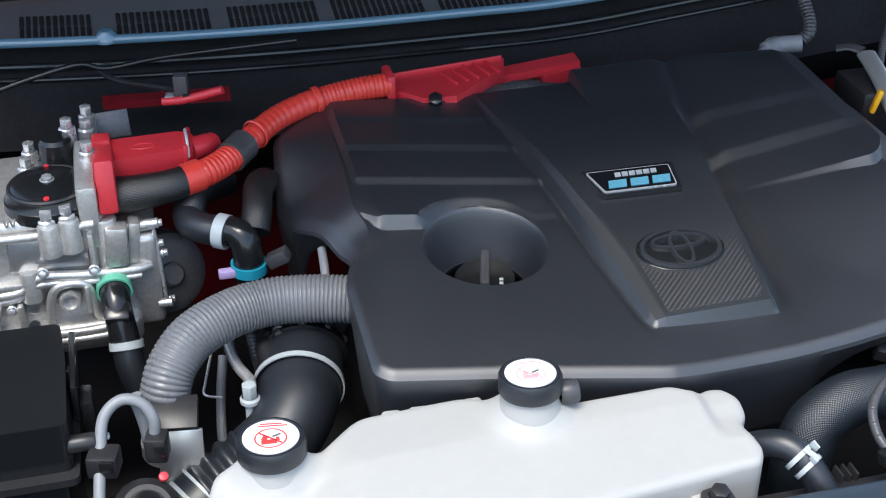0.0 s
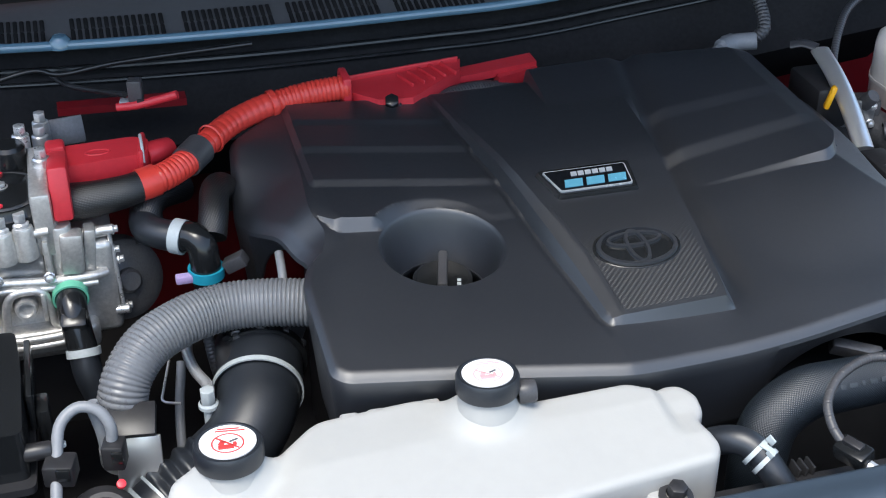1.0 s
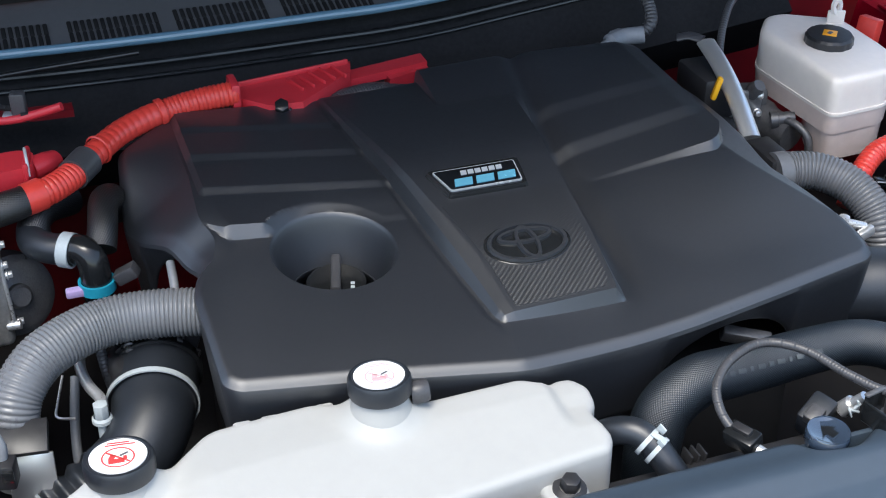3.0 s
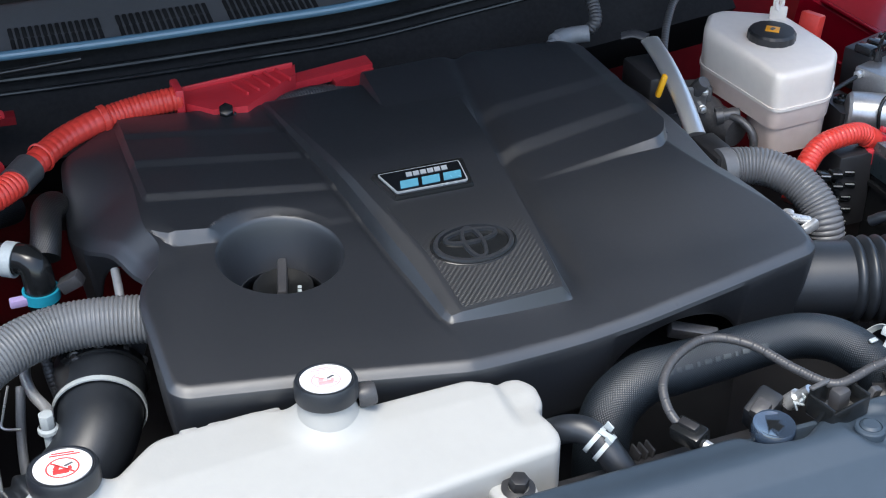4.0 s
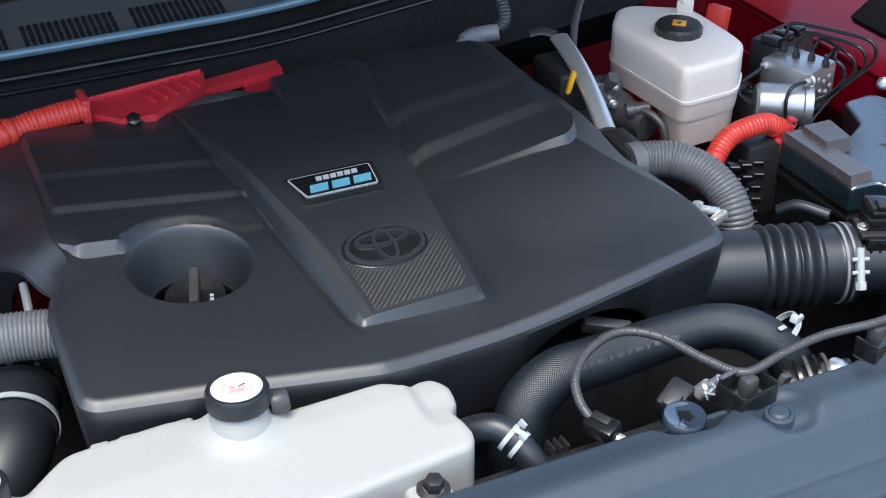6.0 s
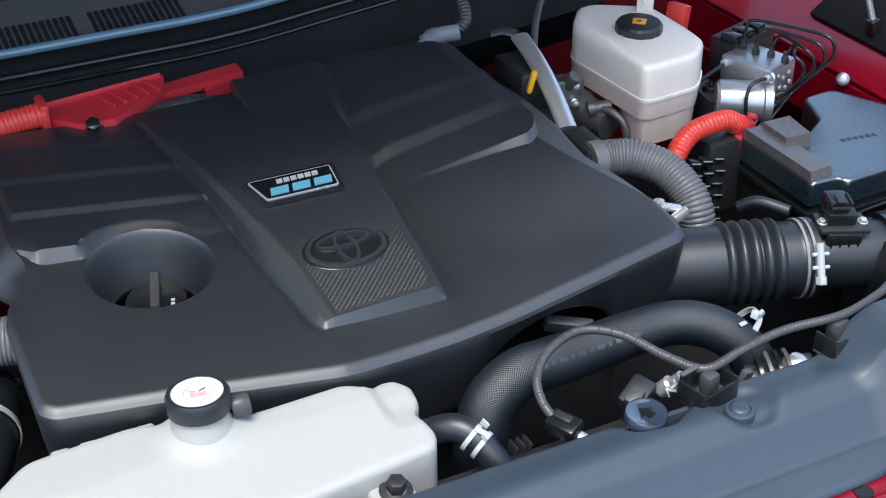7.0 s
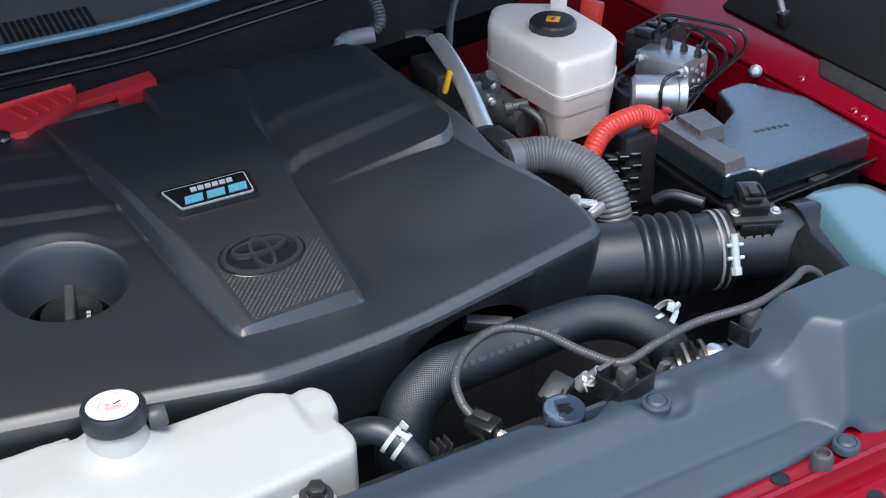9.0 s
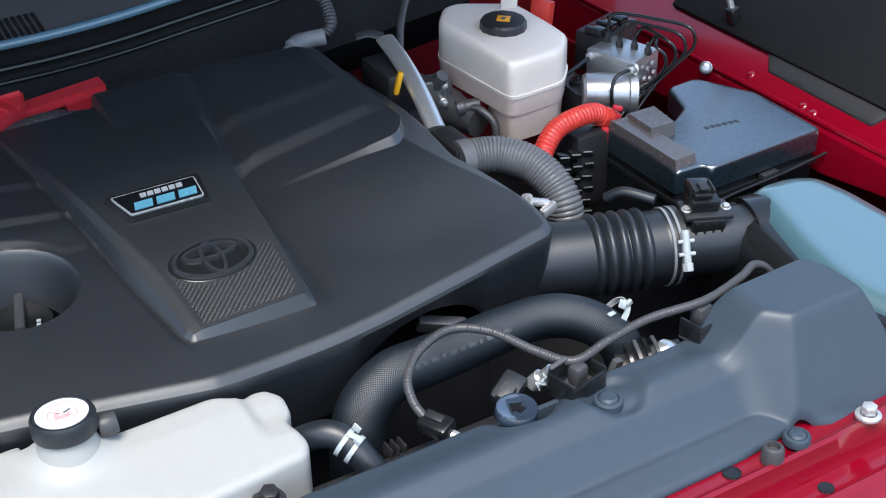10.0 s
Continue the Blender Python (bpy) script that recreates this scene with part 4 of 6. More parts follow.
part("bellows", tube([tuple(along(0.052)), tuple(along(0.085)), tuple(along(0.1190))], bellows_r, 0.0008, 48), "rubber", intake)
part("strap", tube([(0.452, -0.036, 1.094), (0.464, -0.052, 1.106), (0.484, -0.082, 1.104)], 0.0060, 0.004, 14), "rubber", intake)
part("cuff", tube([tuple(along(0.117)), tuple(along(0.135)), tuple(along(0.156))], lambda s, L: 0.0412 + 0.0016 * (s > L * 0.55), 0.003, 44), "rubber", intake)
maf_pipe = thing("air_flow_tube", (0.54, -0.13, 1.0), "smooth black plastic air flow tube", "intake pipe")
part("tube", tube([tuple(along(0.150)), tuple(along(0.180)), (0.560, -0.134, 1.057), (0.640, -0.150, 1.055)], 0.0365, 0.006, 40), "rubber", maf_pipe)
part("flange", tube([(0.585, -0.138, 1.050), (0.600, -0.141, 1.050)], 0.043, 0.006, 40), "black", maf_pipe)
for k, (d, w) in enumerate(((0.140, 0.003), (0.148, 0.003))):
    part("wire", ring_band(along(d), ax, 0.0425, w, 0.0018), "grey_pipe", intake)
clampR = thing("screw_clamp", tuple(along(0.150)), "plated screw clamp holding the intake bellows", "hose clamp", "hose clamps")
m = facing(along(0.151), ax)
part("band", ring_band(along(0.151), ax, 0.0425, 0.010, 0.0016), "black", clampR)
cam_side = Vector((-0.25, -0.86, 0.45)).normalized()
side = (cam_side - ax * cam_side.dot(ax)).normalized()
q = along(0.151) + side * 0.047
up = side.cross(ax).normalized()
part("screw", tube([tuple(q - up * 0.020), tuple(q), tuple(q + up * 0.020)], 0.0042, 0.006, 14), "clip", clampR)
part("nut", lathe([(0, 0.004), (0.006, 0.004), (0.006, -0.004), (0, -0.004)], facing(q - up * 0.020, up), 6), "clip", clampR)
for s in (-0.006, 0.008):
    part("bar", tube([tuple(q + up * s - ax * 0.009), tuple(q + up * s), tuple(q + up * s + ax * 0.009)], 0.0022, 0.005, 12), "clip", clampR)
maf = thing("air_flow_sensor", (0.515, -0.125, 1.085), "black plug-in air flow sensor on the intake tube", "sensor")
mm = pose(0.515, -0.124, 1.096, 8, 4, -18)
part("skirt", moved(box((0.002, -0.006, -0.006), (0.040, 0.030, 0.026), 0.003), mm), "satin", maf)
part("flange", moved(box((0.002, -0.002, 0.008), (0.056, 0.032, 0.006), 0.002), mm), "black", maf)
for k in range(4):
    part("rib", moved(box((-0.013 + 0.010 * k, -0.0218, -0.005), (0.0022, 0.003, 0.020), 0.0006), mm), "satin", maf)
part("housing", moved(box((-0.002, 0.004, 0.017), (0.034, 0.028, 0.016), 0.003), mm), "satin", maf)
con = part("connector", moved(box((-0.006, 0.008, 0.030), (0.026, 0.024, 0.014), 0.0025), mm), "satin", maf)
part("latch", moved(box((-0.006, 0.001, 0.0385), (0.010, 0.014, 0.003), 0.001), mm), "black", con)
for dx in (-0.011, 0.011):
    part("guide", moved(box((-0.006 + dx, 0.003, 0.036), (0.0025, 0.020, 0.006), 0.0008), mm), "black", con)
part("grip", moved(box((-0.006, -0.006, 0.031), (0.020, 0.003, 0.004), 0.0008), mm), "black", con)
for dx in (-0.021, 0.025):
    part("screw", moved(moved(hexbolt(0.0042, 0.004), pose(dx, -0.003, 0.011)), mm), "steel", maf)

# ---- air filter box ----
airbox = thing("air_filter_box", (0.70, -0.25, 0.85), "smooth plastic air filter box, the sky's reflection put in its lid colour", "air box")
AIR = [(0.592, -0.104), (0.655, -0.104), (0.690, -0.122), (0.700, -0.170), (0.700, -0.400), (0.550, -0.400), (0.530, -0.312), (0.546, -0.232), (0.570, -0.165)]
AIR_BODY = [(0.566, -0.088), (0.660, -0.092), (0.706, -0.118), (0.712, -0.400), (0.520, -0.400), (0.505, -0.312), (0.524, -0.222), (0.540, -0.150)]
# black body and mouth hold the shade of the box's rounded left edge
part("body", swollen(rounded(AIR_BODY, 0.03, 6), lambda x, y: 1.090, 0.90, 0.005, 0.030, 6), "satin", airbox, "black body standing in for the box's shaded rounded edge", smooth=60)
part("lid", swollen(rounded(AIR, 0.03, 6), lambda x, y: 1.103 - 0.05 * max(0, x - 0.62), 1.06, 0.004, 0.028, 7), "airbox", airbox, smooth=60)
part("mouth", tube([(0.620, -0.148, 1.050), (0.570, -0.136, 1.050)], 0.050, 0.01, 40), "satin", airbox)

# ---- fuse box ----
fuse = thing("fuse_box", (0.67, 0.05, 0.95), "glossy black fuse box with a stepped lid", "fuse box")
LID = [(0.566, -0.022), (0.602, -0.024), (0.607, -0.036), (0.785, -0.030), (0.788, 0.090), (0.750, 0.166), (0.702, 0.162), (0.680, 0.104), (0.642, 0.080), (0.630, 0.108), (0.566, 0.118)]
part("lid", swollen(rounded(LID, 0.005, 3), lambda x, y: 1.087, 1.056, 0.004, 0.0035, 4), "fuse_top", fuse, smooth=40)
part("ridge", prism([(0.567, -0.021), (0.601, -0.019), (0.599, 0.112), (0.567, 0.116)], 1.080, 1.0975, 0.0035, 3, taper=0.10), "fuse_ridge", fuse, "paler raised ridge along the lid's edge")
part("raised_block", prism([(0.586, 0.053), (0.624, 0.051), (0.631, 0.104), (0.588, 0.105)], 1.082, 1.1045, 0.004, 3, taper=0.10), "fuse_ridge", fuse)
part("body", prism(grown(LID, (0.965, 0.95)), 0.95, 1.058, 0.004), "satin", fuse)
part("lip", prism(grown(LID, (1.010, 1.012)), 1.040, 1.0455, 0.0015), "satin", fuse)
part("latch", box((0.700, -0.036, 1.046), (0.026, 0.010, 0.016), 0.002, (0, 0, 3)), "black", fuse)
for k in range(6):
    part("embossed_mark", box((0.668 + 0.0085 * k, 0.046 - 0.0012 * k, 1.0868), (0.006, 0.007, 0.0008), 0.0002, (0, 0, 8)), "black", fuse)
rod = single("lid_prop_rod", tube([(0.590, -0.052, 1.046), (0.640, -0.046, 1.0475), (0.720, -0.043, 1.050), (0.806, -0.034, 1.052)], 0.0020, 0.01, 10), "satin", "thin black rod along the fuse box", "rod")
plugs = thing("cable_connector", (0.575, 0.125, 1.06), "red plastic connector where the cable enters the fuse box", "connector")
part("body", box((0.580, 0.128, 1.092), (0.024, 0.020, 0.018), 0.003, (0, 20, -15)), "red_plastic", plugs)
part("latch", box((0.588, 0.122, 1.104), (0.012, 0.008, 0.006), 0.0015, (0, 20, -15)), "red_plastic", plugs)
part("boot", box((0.566, 0.116, 1.076), (0.014, 0.012, 0.022), 0.003, (0, 10, -15)), "red_plastic", plugs)
relay = thing("relay_block", (0.52, 0.12, 1.0), "black relay block with rows of terminals", "relay block")
part("body", box((0.545, 0.140, 1.035), (0.050, 0.060, 0.10), 0.004), "black", relay)
for i in range(6):
    for j in range(3):
        x, y, z = 0.494 + 0.021 * j + 0.003 * (i % 2), 0.104 + 0.005 * j, 1.070 - 0.017 * i - 0.004 * j
        part("terminal", box((x, y, z), (0.015, 0.014, 0.008), 0.0018, (0, 8, -10)), "satin", relay)
        part("pin", box((x - 0.003, y - 0.0078, z + 0.0035), (0.012, 0.002, 0.0014), 0.0004, (0, 8, -10)), "steel", relay)

# ---- brake fluid reservoir ----
brake = thing("brake_fluid_reservoir", (0.51, 0.27, 1.06), "translucent white brake fluid reservoir with black cap", "brake reservoir")
RES = [(0.474, 0.188), (0.556, 0.194), (0.592, 0.235), (0.596, 0.340), (0.520, 0.390), (0.494, 0.386), (0.462, 0.345), (0.468, 0.270)]


def res_z(x, y):
    return 1.169 - 0.05 * max(0.0, 0.270 - y) - 0.010 * sstep(0.575, 0.60, x) - 0.010 * sstep(0.475, 0.455, x)


part("upper_shell", swollen(rounded(RES, 0.016, 5), res_z, 1.119, 0.003, 0.007, 4), "milky", brake, smooth=60)
part("seam", prism(rounded(grown(RES, (1.022, 1.018)), 0.016, 5), 1.1165, 1.1205, 0.0015), "milky", brake)
part("lower_shell", prism(rounded(grown(RES, (0.985, 0.985)), 0.016, 5), 1.092, 1.118, 0.007, 3, taper=-0.02), "milky_low", brake, "lower half darkened by the fluid inside")
part("sump", prism(rounded([(0.478, 0.194), (0.552, 0.198), (0.586, 0.236), (0.580, 0.300), (0.505, 0.290), (0.478, 0.240)], 0.014, 4), 1.054, 1.098, 0.008, 3, taper=-0.05), "milky_low", brake)
part("tab", box((0.566, 0.334, 1.176), (0.022, 0.004, 0.022), 0.0015, (10, 0, -25)), "milky", brake)
part("tab_eye", lathe([(0.0045, -0.002), (0.0110, -0.002), (0.0110, 0.002), (0.0045, 0.002), (0.0045, -0.002)], facing((0.566, 0.335, 1.191), (0.42, -0.9, 0.17)), 24), "milky", brake)
m = pose(0.524, 0.284, 1.166, 2, 0, 10)
cap = part("cap", lathe([(0, 0.0150), (0.020, 0.0150), (0.0275, 0.0145), (0.0300, 0.0115), (0.0305, 0.0), (0.0285, -0.006)], m, 72, wobble=lambda i, n: 1 - 0.022 * (i % 6 < 2)), "black", brake, "ribbed black screw cap")
b = box((0, 0, 0.0152), (0.017, 0.017, 0.0008), 0.0002, (0, 0, 40))
b.transform(m)
sign = part("warning_sign", b, "orange_label", cap, "orange diamond warning sign")
b = box((0, 0, 0.0157), (0.008, 0.005, 0.0006), 0.0002, (0, 0, 20))
b.transform(m)
part("mark", b, "print_dark", cap)

# ---- brake pressure unit ----
abs_unit = thing("brake_pressure_unit", (0.66, 0.23, 1.0), "bare aluminium brake pressure unit with pipe unions", "brake unit")
part("block", box((0.668, 0.218, 1.100), (0.060, 0.074, 0.060), 0.003, (0, 0, 18)), "machined", abs_unit)
can = Vector((-0.86, 0.50, 0.04)).normalized()
part("motor", lathe([(0, 0.070), (0.022, 0.070), (0.0255, 0.066), (0.0265, 0.050), (0.0265, 0.012), (0.0285, 0.010), (0.0285, 0.0), (0, 0)], facing((0.656, 0.172, 1.086), can), 44), "machined", abs_unit, "polished motor can")
part("control_unit", box((0.690, 0.282, 1.108), (0.084, 0.046, 0.056), 0.004, (0, 0, 18)), "black", abs_unit)
for k in range(3):
    part("terminal_cover", box((0.656 + 0.024 * k, 0.262 + 0.008 * k, 1.141), (0.017, 0.026, 0.012), 0.003, (0, 0, 18)), "satin", abs_unit)
for k, (dx, dz) in enumerate(((0.004, 0.018), (0.016, 0.012), (0.026, 0.016), (0.010, 0.000), (0.022, -0.004), (0.030, 0.002), (0.014, -0.014))):
    part("plug", lathe([(0, 0.003), (0.0030, 0.003), (0.0036, 0)], facing((0.664 + dx, 0.1755 + dx * 0.32, 1.100 + dz), (0.31, -0.95, 0)), 16), "steel", abs_unit)
PORTS = ((0.664, 0.246), (0.667, 0.224), (0.679, 0.208), (0.684, 0.186))
for x, y in PORTS:
    part("union", lathe([(0.0052, 0), (0.0052, 0.007), (0.0036, 0.009), (0.0030, 0.016), (0, 0.016)], pose(x, y, 1.129), 6), "black", abs_unit)
for i, (x, y) in enumerate(PORTS):
    h, cx, cy = 1.170 - 0.005 * i, 0.728 - 0.017 * i, 0.150 - 0.002 * i
    single("brake_pipe", tube([(x, y, 1.134), (x, y - 0.001, h - 0.014), (x + 0.007, y - 0.006, h), (lerp(x, cx, 0.55), lerp(y, cy, 0.50), h + 0.001), (cx - 0.006, cy + 0.012, h - 0.001), (cx, cy, h - 0.010), (cx + 0.001, cy + 0.001, h - 0.030), (cx - 0.012, cy + 0.018, h - 0.058), (0.690 - 0.014 * i, 0.172, 1.092), (0.648 - 0.012 * i, 0.160, 1.066), (0.61 - 0.012 * i, 0.150, 1.04)], 0.0023, 0.004, 12), "satin", "thin black brake pipe bent over the unit", "brake pipe", "brake pipes")
single("brake_pipe", tube([(0.650, 0.170, 1.122), (0.634, 0.168, 1.124), (0.618, 0.168, 1.118), (0.611, 0.164, 1.098), (0.616, 0.160, 1.06)], 0.0024, 0.004, 12), "satin", "thin black brake pipe bent over the unit", "brake pipe", "brake pipes")
for p in ((0.652, 0.172, 1.122), (0.634, 0.236, 1.122)):
    single("pipe_union", moved(hexbolt(0.0055, 0.012), facing(p, (-0.9, -0.35, 0.1))), "steel", "plated hexagon pipe union on the brake unit", "fitting", "pipe unions")
single("brake_pipe", tube([(0.630, 0.234, 1.122), (0.605, 0.228, 1.117), (0.575, 0.222, 1.110)], 0.0030, 0.006, 12), "satin", "black brake pipe towards the reservoir", "brake pipe", "brake pipes")

guard = thing("brake_unit_bracket", (0.61, 0.235, 1.0), "black plastic mounting bracket beside the brake unit", "bracket")
part("plate", prism(rounded([(0.590, 0.205), (0.622, 0.198), (0.634, 0.235), (0.628, 0.275), (0.598, 0.270)], 0.008, 4), 1.000, 1.086, 0.006, 3), "black", guard)
part("bush", lathe([(0, 0.003), (0.006, 0.003), (0.007, 0.006), (0.011, 0.005), (0.012, -0.002)], pose(0.612, 0.238, 1.086), 24), "satin", guard)

# ---- strut brace, servo clutter ----
stay_bar = thing("stay_bar", (0.362, 0.25, 1.09), "bare metal stay bar beside the engine cover", "bracket")
part("bar", tube([(0.372, 0.322, 1.176), (0.371, 0.280, 1.162), (0.366, 0.230, 1.142), (0.358, 0.176, 1.116)], 0.0125, 0.006, 24, squash=0.45), "foil", stay_bar)
part("foot", tube([(0.345, 0.346, 1.176), (0.358, 0.338, 1.180), (0.370, 0.326, 1.178)], 0.010, 0.004, 20, squash=0.35), "loom", stay_bar)
single("dipstick_tag", (box((0.343, 0.238, 1.155), (0.007, 0.010, 0.030), 0.003, (0, 15, -20))), "yellow", "yellow dipstick pull tag", "dipstick")
boost = thing("brake_servo", (0.46, 0.56, 1.0), "black domed brake servo at the bulkhead", "brake servo")
part("dome", lathe([(0, 0.050), (0.030, 0.046), (0.060, 0.030), (0.085, 0.004), (0.090, -0.02), (0.090, -0.06)], facing((0.47, 0.560, 1.145), (-0.1, -0.9, 0.35)), 48), "satin", boost)
part("rim", ring_band((0.475, 0.578, 1.138), (-0.1, -0.9, 0.35), 0.090, 0.006, 0.003), "black", boost)
servo = thing("brake_servo_valve", (0.43, 0.30, 1.0), "dark metal brake master cylinder under the reservoir", "master cylinder")
part("body", lathe([(0, 0.16), (0.020, 0.16), (0.022, 0.12), (0.026, 0.11), (0.026, 0)], facing((0.42, 0.40, 1.075), (0.25, -0.9, -0.05)), 28), "gunmetal", servo)
part("flange", box((0.425, 0.310, 1.085), (0.060, 0.030, 0.055), 0.004, (0, 0, -15)), "gunmetal", servo)
part("harness", box((0.365, 0.300, 1.125), (0.045, 0.075, 0.055), 0.006), "black", servo)
part("port", lathe([(0, 0.030), (0.007, 0.030), (0.0085, 0.022), (0.0085, 0.010), (0.011, 0.009), (0.011, 0)], facing((0.440, 0.262, 1.085), (0.9, -0.35, 0.15)), 20), "gunmetal", servo)
part("port", lathe([(0, 0.020), (0.008, 0.020), (0.010, 0.012), (0.010, 0)], facing((0.425, 0.290, 1.112), (0.2, -0.6, 0.8)), 20), "gunmetal", servo)
part("cover_plate", box((0.418, 0.288, 1.100), (0.040, 0.006, 0.040), 0.003, (10, 0, -15)), "machined", servo)
for dx, dz in ((-0.014, 0.012), (0.014, 0.012), (0.014, -0.012)):
    part("bolt", moved(hexbolt(0.0042, 0.007), facing((0.418 + dx, 0.285 - dx * 0.25, 1.100 + dz), (-0.25, -0.95, 0.17))), "steel", servo)
part("pipe_stub", tube([(0.452, 0.258, 1.088), (0.462, 0.238, 1.086), (0.470, 0.222, 1.074), (0.470, 0.215, 1.05)], 0.0052, 0.003, 14), "gunmetal", servo)
single("vacuum_hose", tube([(0.322, 0.392, 1.168), (0.334, 0.396, 1.180), (0.338, 0.420, 1.200), (0.330, 0.460, 1.235), (0.32, 0.50, 1.27)], ribs(0.0085, 0.0012, 0.005), 0.001, 18), "loom", "black ribbed hose rising to the bulkhead", "hose")
fit = thing("pipe_fitting", (0.29, 0.39, 1.14), "dull metal pipe fitting behind the engine cover", "fitting")
part("body", tube([(0.250, 0.374, 1.156), (0.272, 0.388, 1.162), (0.296, 0.398, 1.163), (0.322, 0.390, 1.166)], lambda s, L: 0.007 + 0.004 * (s > L * 0.35), 0.003, 18), "grey_pipe", fit)
part("block", box((0.292, 0.400, 1.160), (0.020, 0.020, 0.022), 0.003, (0, 0, 20)), "grey_pipe", fit)
single("vacuum_hose", tube([(0.372, 0.285, 1.120), (0.386, 0.310, 1.150), (0.415, 0.355, 1.182), (0.455, 0.395, 1.200), (0.530, 0.430, 1.212), (0.60, 0.45, 1.21)], ribs(0.0050, 0.0006, 0.004), 0.001, 14), "loom", "thin black ribbed hose arching behind the reservoir", "hose")
single("cable_tag", box((0.612, 0.325, 1.148), (0.016, 0.030, 0.050), 0.003, (0, 10, 20)), "orange", "orange plastic tag behind the brake reservoir", "tag")
modc = thing("hose_bracket", (0.345, 0.115, 1.08), "black plastic bracket at the hose mouth", "bracket")
part("body", box((0.345, 0.115, 1.112), (0.030, 0.060, 0.046), 0.003), "black", modc)
part("clip", box((0.352, 0.082, 1.112), (0.010, 0.012, 0.010), 0.002), "satin", modc)
lev = thing("linkage", (0.376, -0.012, 1.07), "white-coated linkage lever between cover and intake", "linkage")
part("arm", box((0.376, -0.010, 1.100), (0.030, 0.009, 0.009), 0.003, (0, 10, -25)), "steel", lev)
part("arm", box((0.384, -0.022, 1.094), (0.022, 0.009, 0.012), 0.003, (0, -14, 10)), "steel", lev)
part("pivot", lathe([(0, 0.012), (0.006, 0.011), (0.007, 0.0)], pose(0.366, -0.006, 1.098), 16), "steel", lev)

# ---- cowl and bulkhead edge ----
def seal_at(x):
    return (x, 0.494 + 0.18 * max(0.0, -0.17 - x) ** 2, 1.206 + 0.10 * max(0.0, x - 0.05))


cowl = thing("cowl_panel", (0, 0.6, 1.2), "black plastic windscreen cowl with rows of slotted vents", "cowl")


def cowl_z(x, y):
    return seal_at(x)[2] - 0.004 + 0.20 * (y - seal_at(x)[1])


def cowl_sheet():
    bm = bmesh.new()
    rows = []
    for i in range(61):
        x = -0.95 + 1.6 * i / 60
        y0 = seal_at(x)[1]
        rows.append([bm.verts.new((x, y0 + d, cowl_z(x, y0 + d))) for d in (0.0, 0.03, 0.06, 0.10, 0.2, 0.4)])
    for a, c in zip(rows, rows[1:]):
        for j in range(5):
            bm.faces.new((a[j], a[j + 1], c[j + 1], c[j]))
    return bm


part("panel", cowl_sheet(), "cowl", cowl)
pts = [seal_at(-0.95 + 0.08 * i) for i in range(20)]
part("edge_seal", tube(pts, 0.0060, 0.01, 16), "seal_sheen", cowl, "rounded edge seal with sky sheen in its colour")
pts = [(x, y + 0.012, z - 0.012) for x, y, z in pts]
part("front_wall", (tube([(x, y + 0.022, z - 0.10) for x, y, z in pts], 0.092, 0.03, 4)), "matte_black", cowl)
part("bead", tube([(x, y - 0.008, z - 0.020) for x, y, z in pts], 0.004, 0.02, 10), "satin", cowl)
part("bead", tube([(x, y - 0.012, z - 0.036) for x, y, z in pts], 0.003, 0.02, 10), "satin", cowl)

part("rail", tube([(-0.72, 0.452, 1.160), (-0.641, 0.452, 1.184), (-0.602, 0.452, 1.195), (-0.563, 0.452, 1.204), (-0.544, 0.452, 1.205), (-0.530, 0.452, 1.199), (-0.510, 0.452, 1.198), (-0.449, 0.456, 1.203), (-0.30, 0.460, 1.206)], 0.0032, 0.006, 12), "satin", cowl, "bent black rail")


def slots(x0, x1, n, d0, d1):
    w = (x1 - x0) / n
    for i in range(n):
        x = x0 + w * (i + 0.5)
        y = seal_at(x)[1]
        for a, c in ((d0, (d0 + d1) / 2 - 0.0006), ((d0 + d1) / 2 + 0.0006, d1)):
            yy = y + (a + c) / 2
            part("vent_slot", box((x, yy, cowl_z(x, yy) + 0.0006), (w * 0.66, c - a, 0.003), 0.0016, (11, 0, 0)), "matte_black", cowl)


part("seal_dome", lathe([(0, 0.012), (0.008, 0.010), (0.013, 0.004), (0.014, -0.004)], pose(-0.517, 0.520, 1.207), 24), "seal_sheen", cowl)
slots(-0.618, -0.532, 11, 0.012, 0.060)
slots(-0.505, -0.392, 14, 0.012, 0.060)
slots(-0.372, -0.262, 14, 0.012, 0.060)
slots(-0.245, -0.130, 14, 0.012, 0.060)
slots(-0.112, 0.004, 14, 0.012, 0.060)

# ---- inverter side ----
inv = thing("inverter_housing", (-0.64, 0.26, 0.9), "cast aluminium inverter housing with bolted flanges", "inverter")
part("casting", box((-0.70, 0.265, 1.075), (0.32, 0.150, 0.165), 0.008, (0, 0, 0), 3), "alu", inv)
part("lower_casting", box((-0.68, 0.245, 1.025), (0.33, 0.150, 0.030), 0.008, (0, 0, 0), 3), "alu", inv)
part("foot", box((-0.68, 0.265, 0.950), (0.30, 0.110, 0.130), 0.010), "black", inv)
part("flange", box((-0.68, 0.188, 1.089), (0.31, 0.018, 0.007), 0.002), "alu", inv)
part("flange", box((-0.553, 0.240, 1.155), (0.020, 0.110, 0.070), 0.004), "alu", inv)
part("side_casting", box((-0.520, 0.240, 1.070), (0.060, 0.100, 0.110), 0.008, (0, 0, 0), 3), "alu", inv)
